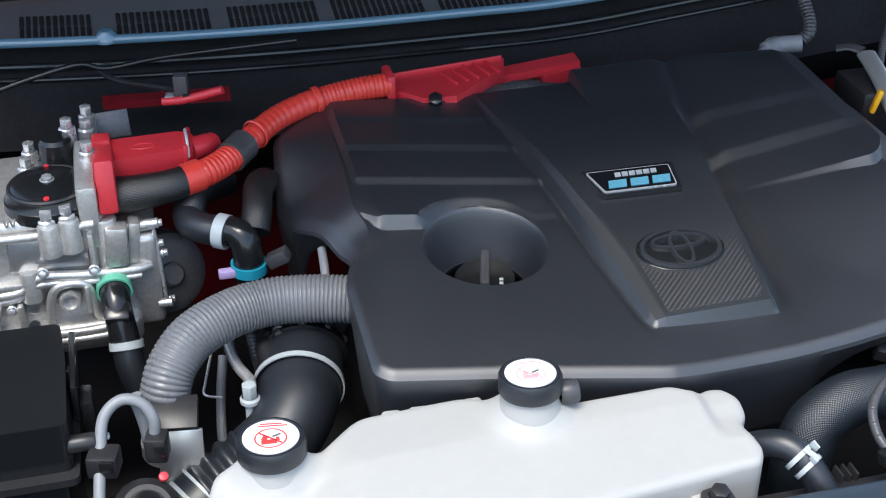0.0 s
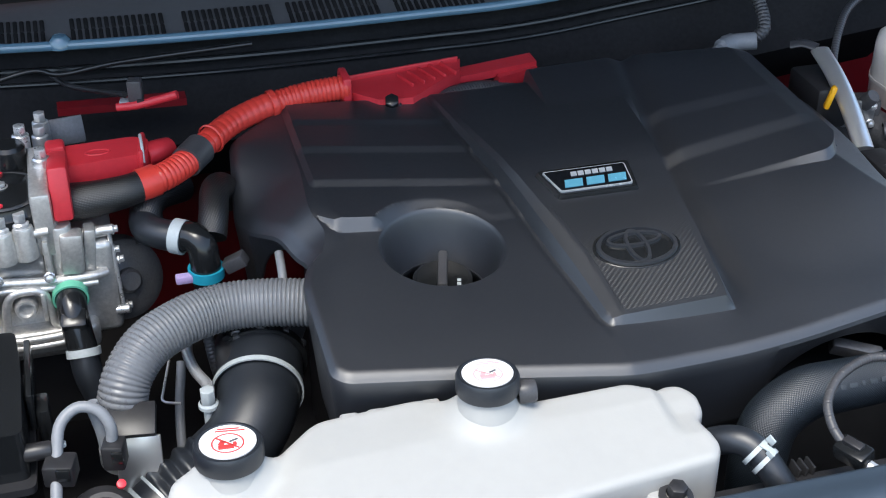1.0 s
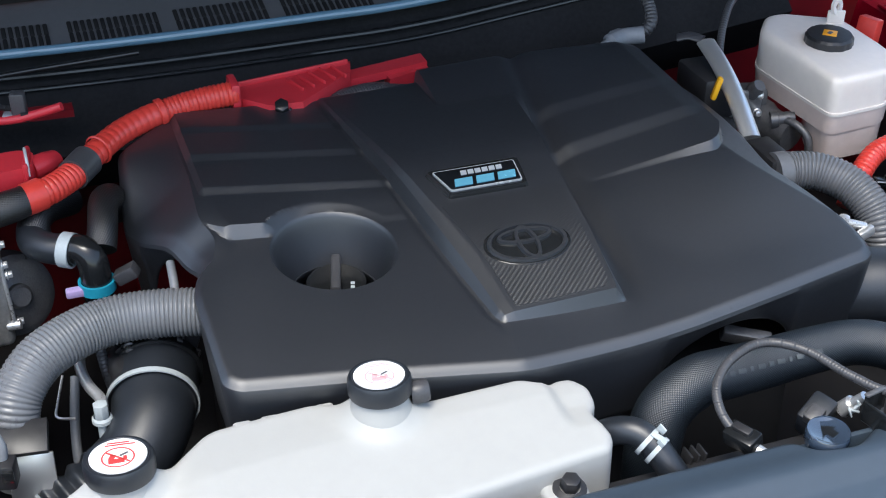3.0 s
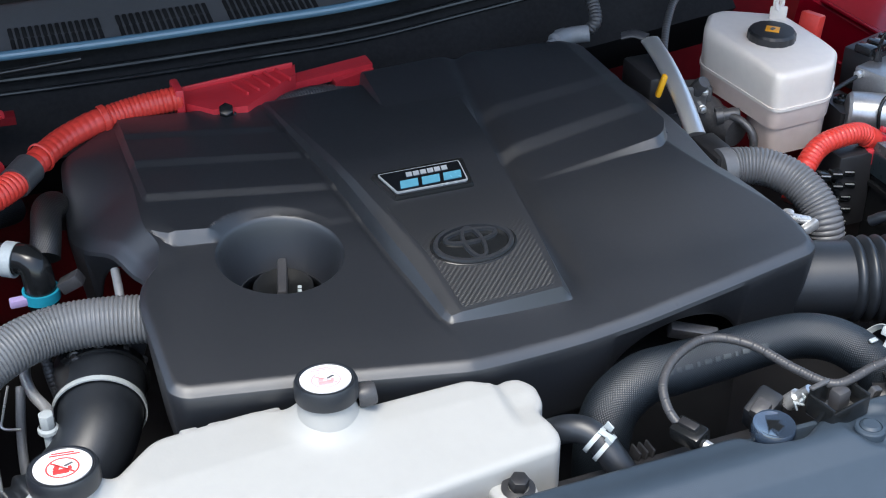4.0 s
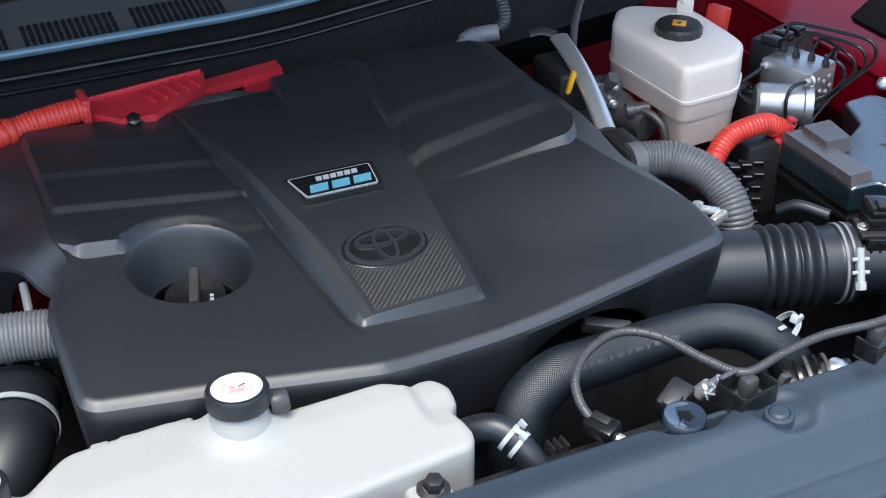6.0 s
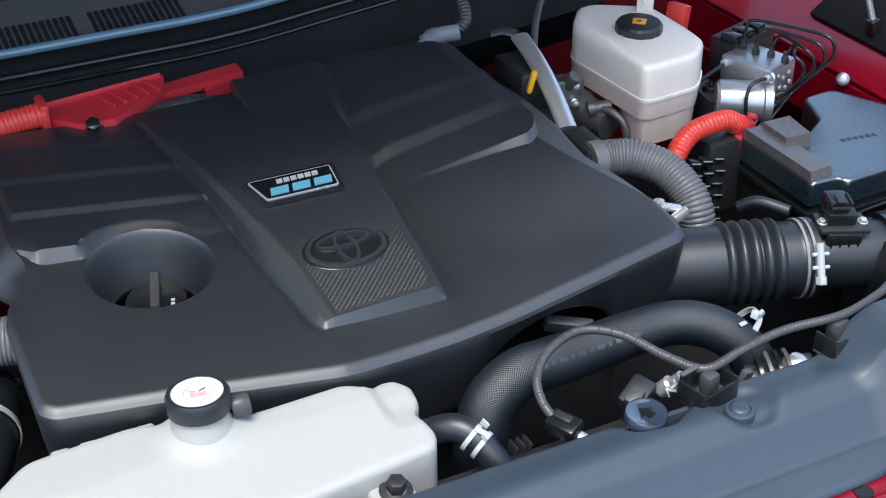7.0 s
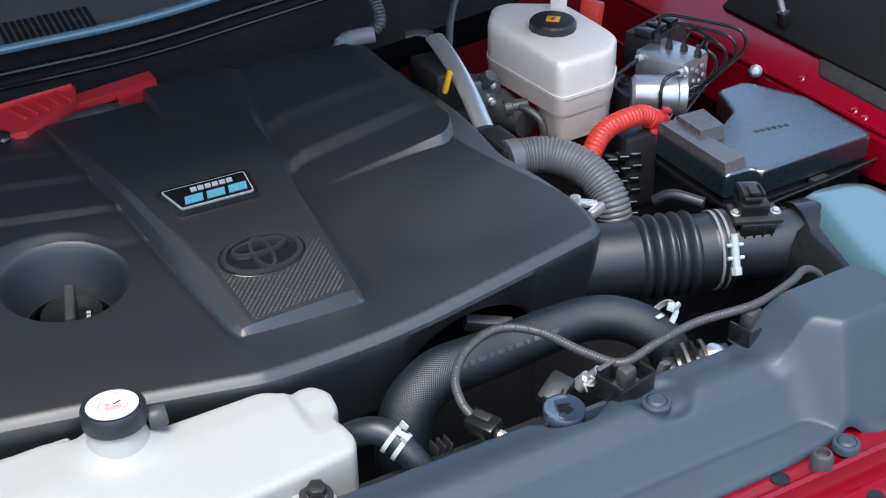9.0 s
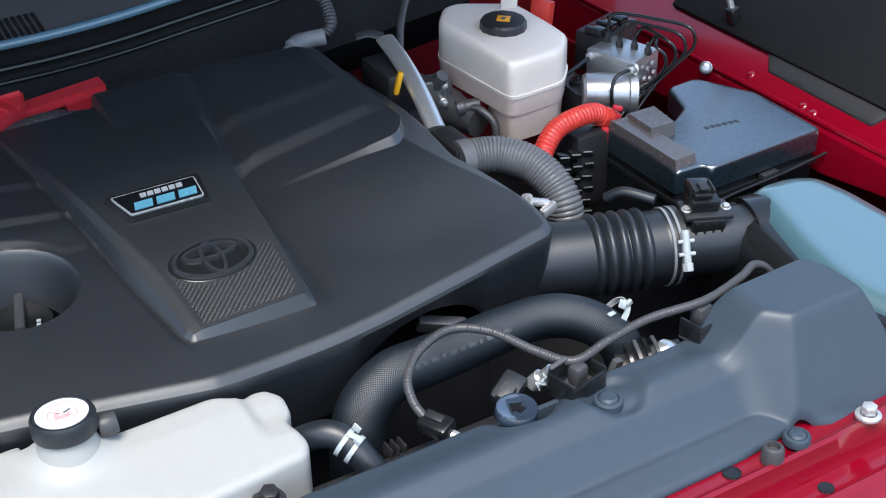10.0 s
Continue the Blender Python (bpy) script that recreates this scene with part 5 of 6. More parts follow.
for x, y, z0, z1, r in ((-0.594, 0.180, 1.124, 1.157, 0.0105), (-0.574, 0.184, 1.124, 1.159, 0.0105), (-0.540, 0.196, 1.04, 1.150, 0.012), (-0.620, 0.186, 1.07, 1.104, 0.010)):
    part("boss", lathe([(0, z1), (r * 0.92, z1), (r, z1 - 0.002), (r * 1.12, z0), (0, z0)], pose(x, y, 0), 24), "alu", inv)
part("bead", tube([(-0.72, 0.184, 1.078), (-0.651, 0.182, 1.080), (-0.629, 0.182, 1.083), (-0.617, 0.182, 1.093), (-0.602, 0.182, 1.097), (-0.561, 0.182, 1.093), (-0.515, 0.184, 1.091), (-0.500, 0.190, 1.090)], 0.0052, 0.004, 14), "alu", inv, "rounded sealing flange")
part("bead", tube([(-0.72, 0.184, 1.072), (-0.640, 0.182, 1.073), (-0.618, 0.181, 1.086), (-0.602, 0.180, 1.089), (-0.560, 0.180, 1.086), (-0.510, 0.182, 1.084)], 0.0036, 0.004, 12), "alu", inv)
part("rail", tube([(-0.72, 0.186, 1.143), (-0.641, 0.184, 1.144), (-0.604, 0.184, 1.144), (-0.585, 0.184, 1.147), (-0.550, 0.186, 1.149)], 0.0050, 0.004, 14), "alu", inv)
part("smooth_panel", box((-0.598, 0.189, 1.119), (0.078, 0.006, 0.036), 0.002, (0, 2, 0)), "machined", inv, "smooth machined panel")
part("corner_rib", box((-0.555, 0.184, 1.116), (0.006, 0.012, 0.048), 0.002, (0, -1, 0)), "alu", inv)
part("tall_boss", box((-0.531, 0.188, 1.121), (0.023, 0.020, 0.046), 0.004, (0, 4, 0)), "alu", inv)
part("tall_boss", box((-0.514, 0.198, 1.112), (0.012, 0.020, 0.060), 0.003, (0, 6, 0)), "alu", inv)
part("round_boss", lathe([(0, 0.003), (0.0065, 0.003), (0.0075, 0.007), (0.0100, 0.007), (0.0115, 0.0), (0.0125, -0.01)], facing((-0.584, 0.177, 1.068), (0, -1, 0.15)), 32), "alu", inv)
part("arched_web", tube([(-0.606, 0.178, 1.036), (-0.605, 0.178, 1.050), (-0.602, 0.178, 1.073), (-0.592, 0.178, 1.086), (-0.568, 0.178, 1.085), (-0.561, 0.178, 1.068), (-0.558, 0.178, 1.045), (-0.545, 0.176, 1.040)], 0.0046, 0.004, 12), "alu", inv)
part("web", box((-0.566, 0.180, 1.068), (0.005, 0.016, 0.034), 0.002, (4, 0, 4)), "alu", inv)
part("web", box((-0.633, 0.182, 1.052), (0.006, 0.016, 0.036), 0.002, (4, 0, -6)), "alu", inv)
part("web", box((-0.660, 0.182, 1.050), (0.010, 0.014, 0.042), 0.003, (4, 12, 0)), "alu", inv)
part("pocket", box((-0.622, 0.186, 1.060), (0.014, 0.008, 0.016), 0.004, (0, 18, 0)), "machined", inv)
for z in (1.036, 1.027):
    part("foot_rail", tube([(-0.600, 0.170, z - 0.002), (-0.586, 0.166, z), (-0.551, 0.165, z + 0.002), (-0.528, 0.172, z + 0.004)], 0.0040, 0.005, 12), "alu", inv)
part("port", lathe([(0, 0.006), (0.005, 0.006), (0.006, -0.004)], facing((-0.622, 0.166, 1.050), (0, -0.8, 0.5)), 16), "satin", inv)
for k in range(4):
    part("cast_mark", box((-0.634 + 0.0030 * k, 0.1885, 1.159), (0.0016, 0.002, 0.010), 0.0004, (0, 14 if k % 2 else -14, 0)), "machined", inv)
for x, z, n, r in ((-0.522, 1.132, 0.034, 0.0058), (-0.520, 1.108, 0.031, 0.0048), (-0.530, 1.096, 0.044, 0.0056), (-0.512, 1.038, 0.028, 0.0075)):
    part("pin", lathe([(0, n), (0.0038, n), (0.0040, n - 0.006), (r, n - 0.007), (r * 1.1, 0), (0, 0)], facing((x, 0.200, z), (1, -0.03, 0.04)), 18), "alu", inv)
    part("pin_bolt", moved(hexbolt(0.0042, 0.006), facing((x + n - 0.001, 0.199, z + 0.0015), (1, -0.03, 0.04))), "steel", inv)
dome = part("round_cover", lathe([(0, 0.024), (0.032, 0.022), (0.041, 0.016), (0.043, 0.008), (0.045, 0.006), (0.046, -0.006)], pose(-0.590, 0.226, 1.160), 48), "satin", inv, "black round terminal cover")
for y in (-0.035, 0.033):
    part("marker", lathe([(0, 0.003), (0.0028, 0.002), (0.003, 0)], pose(-0.591, 0.226 + y, 1.180), 12), "red_dot", dome)
part("cover_ring", lathe([(0.036, 0.0), (0.0375, 0.002), (0.0395, 0.002), (0.041, 0.0)], pose(-0.590, 0.226, 1.1775), 48), "black", dome)
part("stud", moved(hexbolt(0.0055, 0.005), pose(-0.590, 0.226, 1.183)), "steel", dome)
part("breather", lathe([(0, 0.03), (0.014, 0.03), (0.017, 0.026), (0.017, 0.006), (0.020, 0.004), (0.020, -0.03)], pose(-0.580, 0.282, 1.172), 32), "satin", inv, "black breather cap")
for x, y, z in ((-0.610, 0.322, 1.165), (-0.614, 0.298, 1.160), (-0.594, 0.184, 1.158), (-0.575, 0.186, 1.160), (-0.548, 0.250, 1.195), (-0.548, 0.312, 1.190), (-0.547, 0.345, 1.190), (-0.567, 0.302, 1.198)):
    b = hexbolt(0.0065, 0.014)
    b = lathe([(0.009, -0.02), (0.009, 0.0)], bm=b, n=20)
    b.transform(pose(x, y, z))
    part("bolt", b, "steel", inv)

for x, z, r in ((-0.668, 1.092, 0.0045), (-0.606, 1.104, 0.0042), (-0.556, 1.100, 0.0042), (-0.642, 1.064, 0.0040)):
    part("bolt", moved(hexbolt(r, 0.007), facing((x, 0.178, z), (0, -0.95, 0.25))), "steel", inv)

red = thing("cable_terminal_box", (-0.48, 0.26, 1.12), "red plastic high-voltage terminal box bolted to the inverter", "terminal box")
part("flange", box((-0.533, 0.240, 1.172), (0.020, 0.098, 0.056), 0.004, (-14, 0, 0)), "red_plastic", red)
part("head", prism(rounded([(-0.540, 0.236), (-0.442, 0.246), (-0.436, 0.280), (-0.452, 0.290), (-0.540, 0.286)], 0.008, 3), 1.160, 1.190, 0.004, taper=0.05), "red_plastic", red)
part("rim", box((-0.447, 0.266, 1.178), (0.006, 0.046, 0.034), 0.003, (0, 0, -8)), "red_plastic", red)
part("outlet", tube([(-0.445, 0.268, 1.176), (-0.432, 0.276, 1.175), (-0.420, 0.288, 1.170)], 0.013, 0.005, 20), "red_plastic", red)
part("lug", box((-0.534, 0.280, 1.190), (0.020, 0.022, 0.016), 0.004), "red_plastic", red)

part("embossed_oval", lathe([(0.80, 0.0), (1.0, 0.0008), (1.15, 0.0)], pose(-0.492, 0.262, 1.1902) @ Matrix.Diagonal((0.012, 0.006, 1, 1)), 32), "red_plastic", red)
part("clip", tube([(-0.447, 0.246, 1.180), (-0.447, 0.250, 1.197), (-0.447, 0.272, 1.199), (-0.447, 0.288, 1.186)], 0.0016, 0.004, 10), "clip", red, "pale wire clip")
bracket = thing("cable_shroud", (-0.12, 0.37, 1.10), "red plastic cable shroud with cast ribs behind the engine cover", "cable shroud")

b = prism([(-0.214, 0.352), (-0.180, 0.316), (-0.142, 0.312), (-0.070, 0.372), (-0.062, 0.400), (-0.214, 0.372)], 1.158, 1.184, 0.003)
part("shell", b, "red_plastic", bracket)
part("collar", box((-0.212, 0.352, 1.188), (0.010, 0.036, 0.034), 0.003, (0, 0, 0)), "red_plastic", bracket)
part("arm", prism([(-0.075, 0.378), (0.034, 0.398), (0.034, 0.424), (-0.070, 0.404)], 1.160, 1.170, 0.003), "red_plastic", bracket)
part("end", prism([(-0.020, 0.376), (0.034, 0.394), (0.034, 0.408), (-0.020, 0.400)], 1.140, 1.164, 0.003), "red_plastic", bracket)
for i in range(5):
    part("rib", box((-0.140 + 0.014 * i, 0.356 + 0.005 * i, 1.185), (0.0022, 0.036, 0.006), 0.0008, (0, 0, 18)), "red_plastic", bracket)
part("edge_rib", box((-0.140, 0.384, 1.186), (0.148, 0.003, 0.008), 0.001, (0, 0, 8)), "red_plastic", bracket)
part("bolt", moved(hexbolt(0.0085, 0.012), facing((-0.166, 0.317, 1.176), (-0.1, -0.6, 0.8))), "satin", bracket, "black bolt")
single("conduit", tube([(-0.140, 0.330, 1.150), (-0.100, 0.348, 1.158), (-0.05, 0.368, 1.155), (0.0, 0.385, 1.14)], ribs(0.012, 0.0012, 0.004), 0.0009, 20), "loom", "dark ribbed wiring conduit behind the cover", "wiring")

single("bulkhead_rail", prism([(-0.53, 0.43), (-0.46, 0.425), (-0.385, 0.42), (-0.385, 0.44), (-0.53, 0.45)], 1.156, 1.165, 0.003), "paint_shade", "red painted rail on the bulkhead in the shaded body red", "rail")
single("support_bracket", box((-0.522, 0.362, 1.170), (0.038, 0.004, 0.030), 0.001, (-25, 0, 8)), "gunmetal", "thin pale metal bracket behind the terminal box", "bracket")
# rear red lead and its grey clip
single("conduit", tube([(-0.465, 0.322, 1.210), (-0.445, 0.315, 1.213), (-0.420, 0.308, 1.220), (-0.402, 0.302, 1.226)], 0.0046, 0.006, 16), "red_plastic", "red lead behind the terminal box", "cable")
clipL = thing("cable_clip", (-0.445, 0.325, 1.20), "grey plastic cable clip on the rear lead", "clip")
part("body", box((-0.444, 0.322, 1.224), (0.015, 0.014, 0.032), 0.002, (0, 0, -14)), "loom", clipL)
part("window", box((-0.440, 0.312, 1.215), (0.008, 0.003, 0.010), 0.0005, (0, 0, -14)), "dark", clipL)
part("strap", box((-0.455, 0.324, 1.214), (0.014, 0.012, 0.006), 0.002, (0, 0, -14)), "grey_pipe", clipL)
single("wiring_lead", tube([(-0.535, 0.490, 1.185), (-0.515, 0.455, 1.182), (-0.480, 0.40, 1.195), (-0.455, 0.34, 1.215)], 0.0032, 0.006, 12), "black", "black wire from the cowl to the clip", "wiring")

# lower left: boxes, pipes, ducts
bb = thing("junction_box", (-0.68, 0.0, 0.85), "glossy black plastic junction box in the bay corner", "junction box")
part("lid", prism(rounded([(-0.85, 0.080), (-0.590, 0.078), (-0.586, 0.020), (-0.586, -0.078), (-0.85, -0.080)], 0.008, 3), 1.055, 1.108, 0.004, 3), "satin", bb)
part("ledge", prism(rounded([(-0.85, 0.080), (-0.586, 0.078), (-0.580, 0.020), (-0.582, -0.090), (-0.85, -0.092)], 0.008, 3), 1.050, 1.0575, 0.002, 2), "black", bb, "thin ledge round the lid")
part("body", box((-0.72, -0.005, 0.97), (0.255, 0.156, 0.16), 0.006), "satin", bb)
part("side_rib", box((-0.581, 0.030, 1.080), (0.006, 0.090, 0.040), 0.002), "satin", bb)
part("side_rib", box((-0.572, 0.000, 1.055), (0.012, 0.030, 0.050), 0.003), "satin", bb)
part("hinge", lathe([(0, 0.012), (0.007, 0.012), (0.008, 0.010), (0.008, -0.010), (0.007, -0.012), (0, -0.012)], facing((-0.577, -0.070, 1.080), (1, 0, 0)), 20), "black", bb)
part("clip", box((-0.562, -0.066, 1.080), (0.018, 0.006, 0.005), 0.0015), "clip", bb, "pale clip")
hoseg = thing("coolant_elbow", (-0.535, 0.15, 1.0), "black coolant elbow with green locking ring", "hose fitting")
part("elbow", tube([(-0.540, 0.186, 1.076), (-0.539, 0.168, 1.074), (-0.538, 0.153, 1.060), (-0.534, 0.138, 1.030)], 0.0150, 0.004, 24), "satin", hoseg)
part("lock_ring", ring_band((-0.539, 0.176, 1.075), (0, 1, 0.15), 0.0160, 0.010, 0.0022), "green", hoseg, "green locking ring")
part("elbow_block", box((-0.538, 0.150, 1.060), (0.026, 0.022, 0.026), 0.004, (30, 0, -6)), "satin", hoseg)
part("band", ring_band((-0.534, 0.136, 1.032), (0.02, -0.5, -0.85), 0.0155, 0.008, 0.002), "clip", hoseg, "grey band")
part("hose", tube([(-0.534, 0.137, 1.034), (-0.532, 0.126, 1.010), (-0.520, 0.12, 0.97), (-0.505, 0.12, 0.92)], 0.0150, 0.005, 24), "rubber", hoseg)
fan = thing("pulley_cover", (-0.48, 0.24, 0.98), "grey round cover beside the inverter", "cover")
part("disc", lathe([(0, 0.012), (0.034, 0.010), (0.043, 0.004), (0.046, -0.02)], facing((-0.484, 0.225, 1.056), (0.35, -0.80, 0.30)), 40), "gunmetal", fan)
part("hub", lathe([(0, 0.020), (0.010, 0.020), (0.013, 0.017), (0.014, 0.008)], facing((-0.484, 0.225, 1.056), (0.35, -0.80, 0.30)), 28), "gunmetal", fan)
part("rod", tube([(-0.493, 0.197, 1.135), (-0.490, 0.194, 1.090), (-0.488, 0.192, 1.040)], 0.0021, 0.01, 10), "steel", fan)
for p in ((-0.493, 0.197, 1.135), (-0.488, 0.192, 1.040)):
    part("rod_end", lathe([(0, 0.006), (0.0050, 0.006), (0.0050, -0.008), (0, -0.008)], facing(p, (0.9, -0.2, 0.1)), 16), "steel", fan)

joint = thing("coolant_connector", (-0.405, 0.16, 1.05), "black quick coolant connector with teal lock ring", "hose fitting")
part("elbow", tube([(-0.425, 0.176, 1.128), (-0.412, 0.168, 1.130), (-0.404, 0.160, 1.124), (-0.402, 0.156, 1.105), (-0.402, 0.156, 1.080)], 0.0155, 0.004, 24), "satin", joint)
part("band", ring_band((-0.424, 0.175, 1.128), (-0.85, 0.5, 0.05), 0.0160, 0.012, 0.0022), "clip", joint, "white band")
part("hose", tube([(-0.424, 0.175, 1.128), (-0.442, 0.186, 1.128), (-0.455, 0.205, 1.128), (-0.452, 0.235, 1.13), (-0.44, 0.26, 1.13)], 0.0160, 0.005, 24), "rubber", joint)
part("lock_ring", ring_band((-0.402, 0.156, 1.094), (0, 0, 1), 0.0160, 0.011, 0.0026), "teal", joint, "teal lock ring")
part("tab", box((-0.424, 0.150, 1.093), (0.020, 0.010, 0.009), 0.002), "lilac", joint, "lilac release tab")
part("plug", box((-0.372, 0.150, 1.104), (0.024, 0.016, 0.014), 0.002, (0, -30, -20)), "loom", joint)
single("braided_hose", tube([(-0.392, 0.170, 1.125), (-0.386, 0.190, 1.140), (-0.380, 0.222, 1.148), (-0.370, 0.245, 1.140), (-0.362, 0.262, 1.115)], 0.0155, 0.004, 24), "braid", "black braided hose rising behind the connector", "hose")
single("braided_hose", tube([(-0.450, 0.205, 1.11), (-0.452, 0.222, 1.135), (-0.440, 0.245, 1.140), (-0.41, 0.275, 1.13)], 0.0165, 0.004, 24), "braid", "black braided hose beside the orange cable", "hose")
single("wiring_lead", tube([(-0.338, 0.10, 1.03), (-0.335, 0.09, 1.07), (-0.332, 0.10, 1.105), (-0.33, 0.13, 1.12)], 0.0045, 0.004, 12), "grey_pipe", "blue-grey wire loop under the cover's edge", "wiring")
foil = single("heat_shield", box((-0.312, 0.070, 1.112), (0.030, 0.012, 0.0015), 0.0005, (-20, 10, -42)), "foil", "bare metal heat shield under the cover's edge", "heat shield")

duct = thing("intake_duct", (-0.40, 0.0, 0.95), "black rubber turbo intake duct with bellows", "intake duct")
part("mouth", tube([(-0.362, 0.085, 1.030), (-0.368, 0.055, 1.030), (-0.374, 0.030, 1.028)], 0.043, 0.005, 40), "rubber", duct)
part("body", tube([(-0.372, 0.034, 1.028), (-0.380, 0.005, 1.024), (-0.398, -0.020, 1.012), (-0.425, -0.034, 1.000)], lambda s, L: 0.041 - 0.006 * s / L, 0.005, 40), "rubber", duct)


def small_bellows(s, L):
    return 0.031 + 0.0050 * abs(math.cos(math.pi * s / 0.015)) ** 1.5


part("bellows", tube([(-0.418, -0.031, 1.002), (-0.445, -0.040, 0.992), (-0.478, -0.052, 0.976)], small_bellows, 0.001, 36), "rubber", duct)
part("cuff", tube([(-0.474, -0.050, 0.978), (-0.510, -0.068, 0.955), (-0.55, -0.09, 0.92)], 0.034, 0.006, 36), "rubber", duct)
part("clamp", ring_band((-0.374, 0.030, 1.028), (-0.2, -1, -0.1), 0.0435, 0.006, 0.0016), "clip", duct, "bright ring clamp")
part("clamp", ring_band((-0.486, -0.056, 0.970), (-0.8, -0.4, -0.45), 0.0345, 0.004, 0.0014), "clip", duct)
part("clamp", ring_band((-0.474, -0.050, 0.978), (-0.8, -0.4, -0.45), 0.0345, 0.003, 0.0014), "clip", duct)
part("spigot", tube([(-0.392, 0.10, 1.04), (-0.395, 0.065, 1.05), (-0.392, 0.045, 1.05)], 0.014, 0.005, 20), "black", duct)

throttle = thing("throttle_body", (-0.365, 0.11, 0.98), "black throttle body with bolted flange above the intake duct", "throttle body")
part("housing", lathe([(0, 0.040), (0.030, 0.040), (0.036, 0.036), (0.037, 0.0), (0.046, -0.002), (0.046, -0.012), (0.040, -0.014)], facing((-0.362, 0.082, 1.032), (0.15, 0.98, 0.12)), 36), "satin", throttle)
for k in range(5):
    part("bolt", moved(hexbolt(0.0045, 0.008), facing((-0.362 + 0.041 * math.cos(0.3 + 0.62 * k), 0.074, 1.034 + 0.041 * math.sin(0.3 + 0.62 * k)), (-0.15, -0.98, -0.12))), "gunmetal", throttle)
part("actuator", box((-0.330, 0.095, 1.062), (0.034, 0.040, 0.026), 0.004, (0, 20, -10)), "black", throttle)
part("plug", box((-0.392, 0.098, 1.070), (0.020, 0.024, 0.020), 0.003, (0, -20, 8)), "satin", throttle)
part("lead", tube([(-0.408, 0.110, 1.080), (-0.412, 0.092, 1.066), (-0.410, 0.080, 1.040), (-0.405, 0.078, 1.010)], ribs(0.0055, 0.0008, 0.0040), 0.001, 14), "loom", throttle)

valve = thing("pressure_valve_pipe", (-0.425, 0.02, 0.95), "plated pipe with a white union beside the duct", "pipe")
part("pipe", tube([(-0.432, 0.110, 1.045), (-0.434, 0.085, 1.045), (-0.430, 0.055, 1.046), (-0.422, 0.025, 1.050), (-0.422, 0.010, 1.050)], 0.0055, 0.004, 14), "steel", valve)
part("union", moved(hexbolt(0.0075, 0.020, 1.3), pose(-0.424, 0.004, 1.040)), "clip", valve)
part("stem", lathe([(0.0045, 0), (0.0045, -0.06), (0, -0.06)], pose(-0.425, 0.002, 1.042), 14), "clip", valve)
single("wire_loop", tube([(-0.452, 0.115, 1.02), (-0.462, 0.075, 1.015), (-0.464, 0.060, 1.012), (-0.448, 0.052, 1.012)], 0.0014, 0.004, 8), "steel", "thin bare wire stay", "wire")
single("wiring_lead", tube([(-0.440, 0.11, 1.02), (-0.448, 0.08, 0.99), (-0.452, 0.05, 0.96), (-0.450, 0.03, 0.92)], 0.005, 0.006, 12), "grey_pipe", "pale wire running down beside the duct", "wiring")

loopp = thing("vapour_pipe", (-0.54, -0.07, 1.0), "grey rubber vapour pipe in a tight loop", "pipe")
part("pipe", tube([(-0.572, -0.135, 1.02), (-0.567, -0.105, 1.05), (-0.562, -0.078, 1.075), (-0.556, -0.060, 1.096), (-0.540, -0.052, 1.106), (-0.523, -0.055, 1.102), (-0.514, -0.062, 1.088), (-0.515, -0.064, 1.07)], 0.0052, 0.004, 18), "grey_pipe", loopp)
part("pipe", tube([(-0.528, -0.040, 1.10), (-0.522, -0.045, 1.07), (-0.520, -0.047, 1.04)], 0.0062, 0.004, 16), "grey_pipe", loopp)
part("clip_block", box((-0.560, -0.085, 1.068), (0.027, 0.024, 0.022), 0.003, (0, 0, -14)), "black", loopp)
part("clip_block", box((-0.514, -0.068, 1.062), (0.020, 0.020, 0.026), 0.003, (0, 0, -14)), "black", loopp)
part("latch", box((-0.558, -0.098, 1.072), (0.012, 0.004, 0.012), 0.001, (0, 0, -14)), "satin", loopp)
part("latch", box((-0.512, -0.080, 1.066), (0.010, 0.004, 0.012), 0.001, (0, 0, -14)), "satin", loopp)
plate = thing("mounting_bracket", (-0.49, -0.03, 0.95), "bare metal mounting bracket with black top plate", "bracket")
part("top_plate", box((-0.496, -0.014, 1.052), (0.044, 0.034, 0.010), 0.001, (25, 0, -8)), "black", plate)
part("face", box((-0.494, -0.034, 1.015), (0.042, 0.004, 0.060), 0.001, (-12, 0, -8)), "foil", plate)
motor = thing("actuator_motor", (-0.55, -0.13, 0.95), "black actuator motor with red-dotted screws", "actuator")
part("body", lathe([(0, 0.03), (0.022, 0.03), (0.030, 0.024), (0.034, 0.010), (0.036, -0.05)], facing((-0.532, -0.098, 1.006), (0.1, -0.5, 0.85)), 36), "black", motor)
for dx, dy in ((-0.018, 0.004), (0.016, 0.022)):
    part("screw", lathe([(0, 0.004), (0.004, 0.003), (0.0045, 0)], facing((-0.528 + dx, -0.112 + dy, 1.033 + dy * 0.5), (0.1, -0.5, 0.85)), 14), "red_dot", motor)

part("hub", lathe([(0, 0.004), (0.010, 0.004), (0.013, 0.002), (0.016, 0.002), (0.018, -0.002)], facing((-0.529, -0.113, 1.032), (0.1, -0.5, 0.85)), 28), "satin", motor)

# ---- radiator cap, latch bits ----
def arrow(k):
    return [(x * k, y * k) for x, y in ((0, 0.011), (0.012, -0.001), (0.006, -0.001), (0.006, -0.010), (-0.006, -0.010), (-0.006, -0.001), (-0.012, -0.001))]


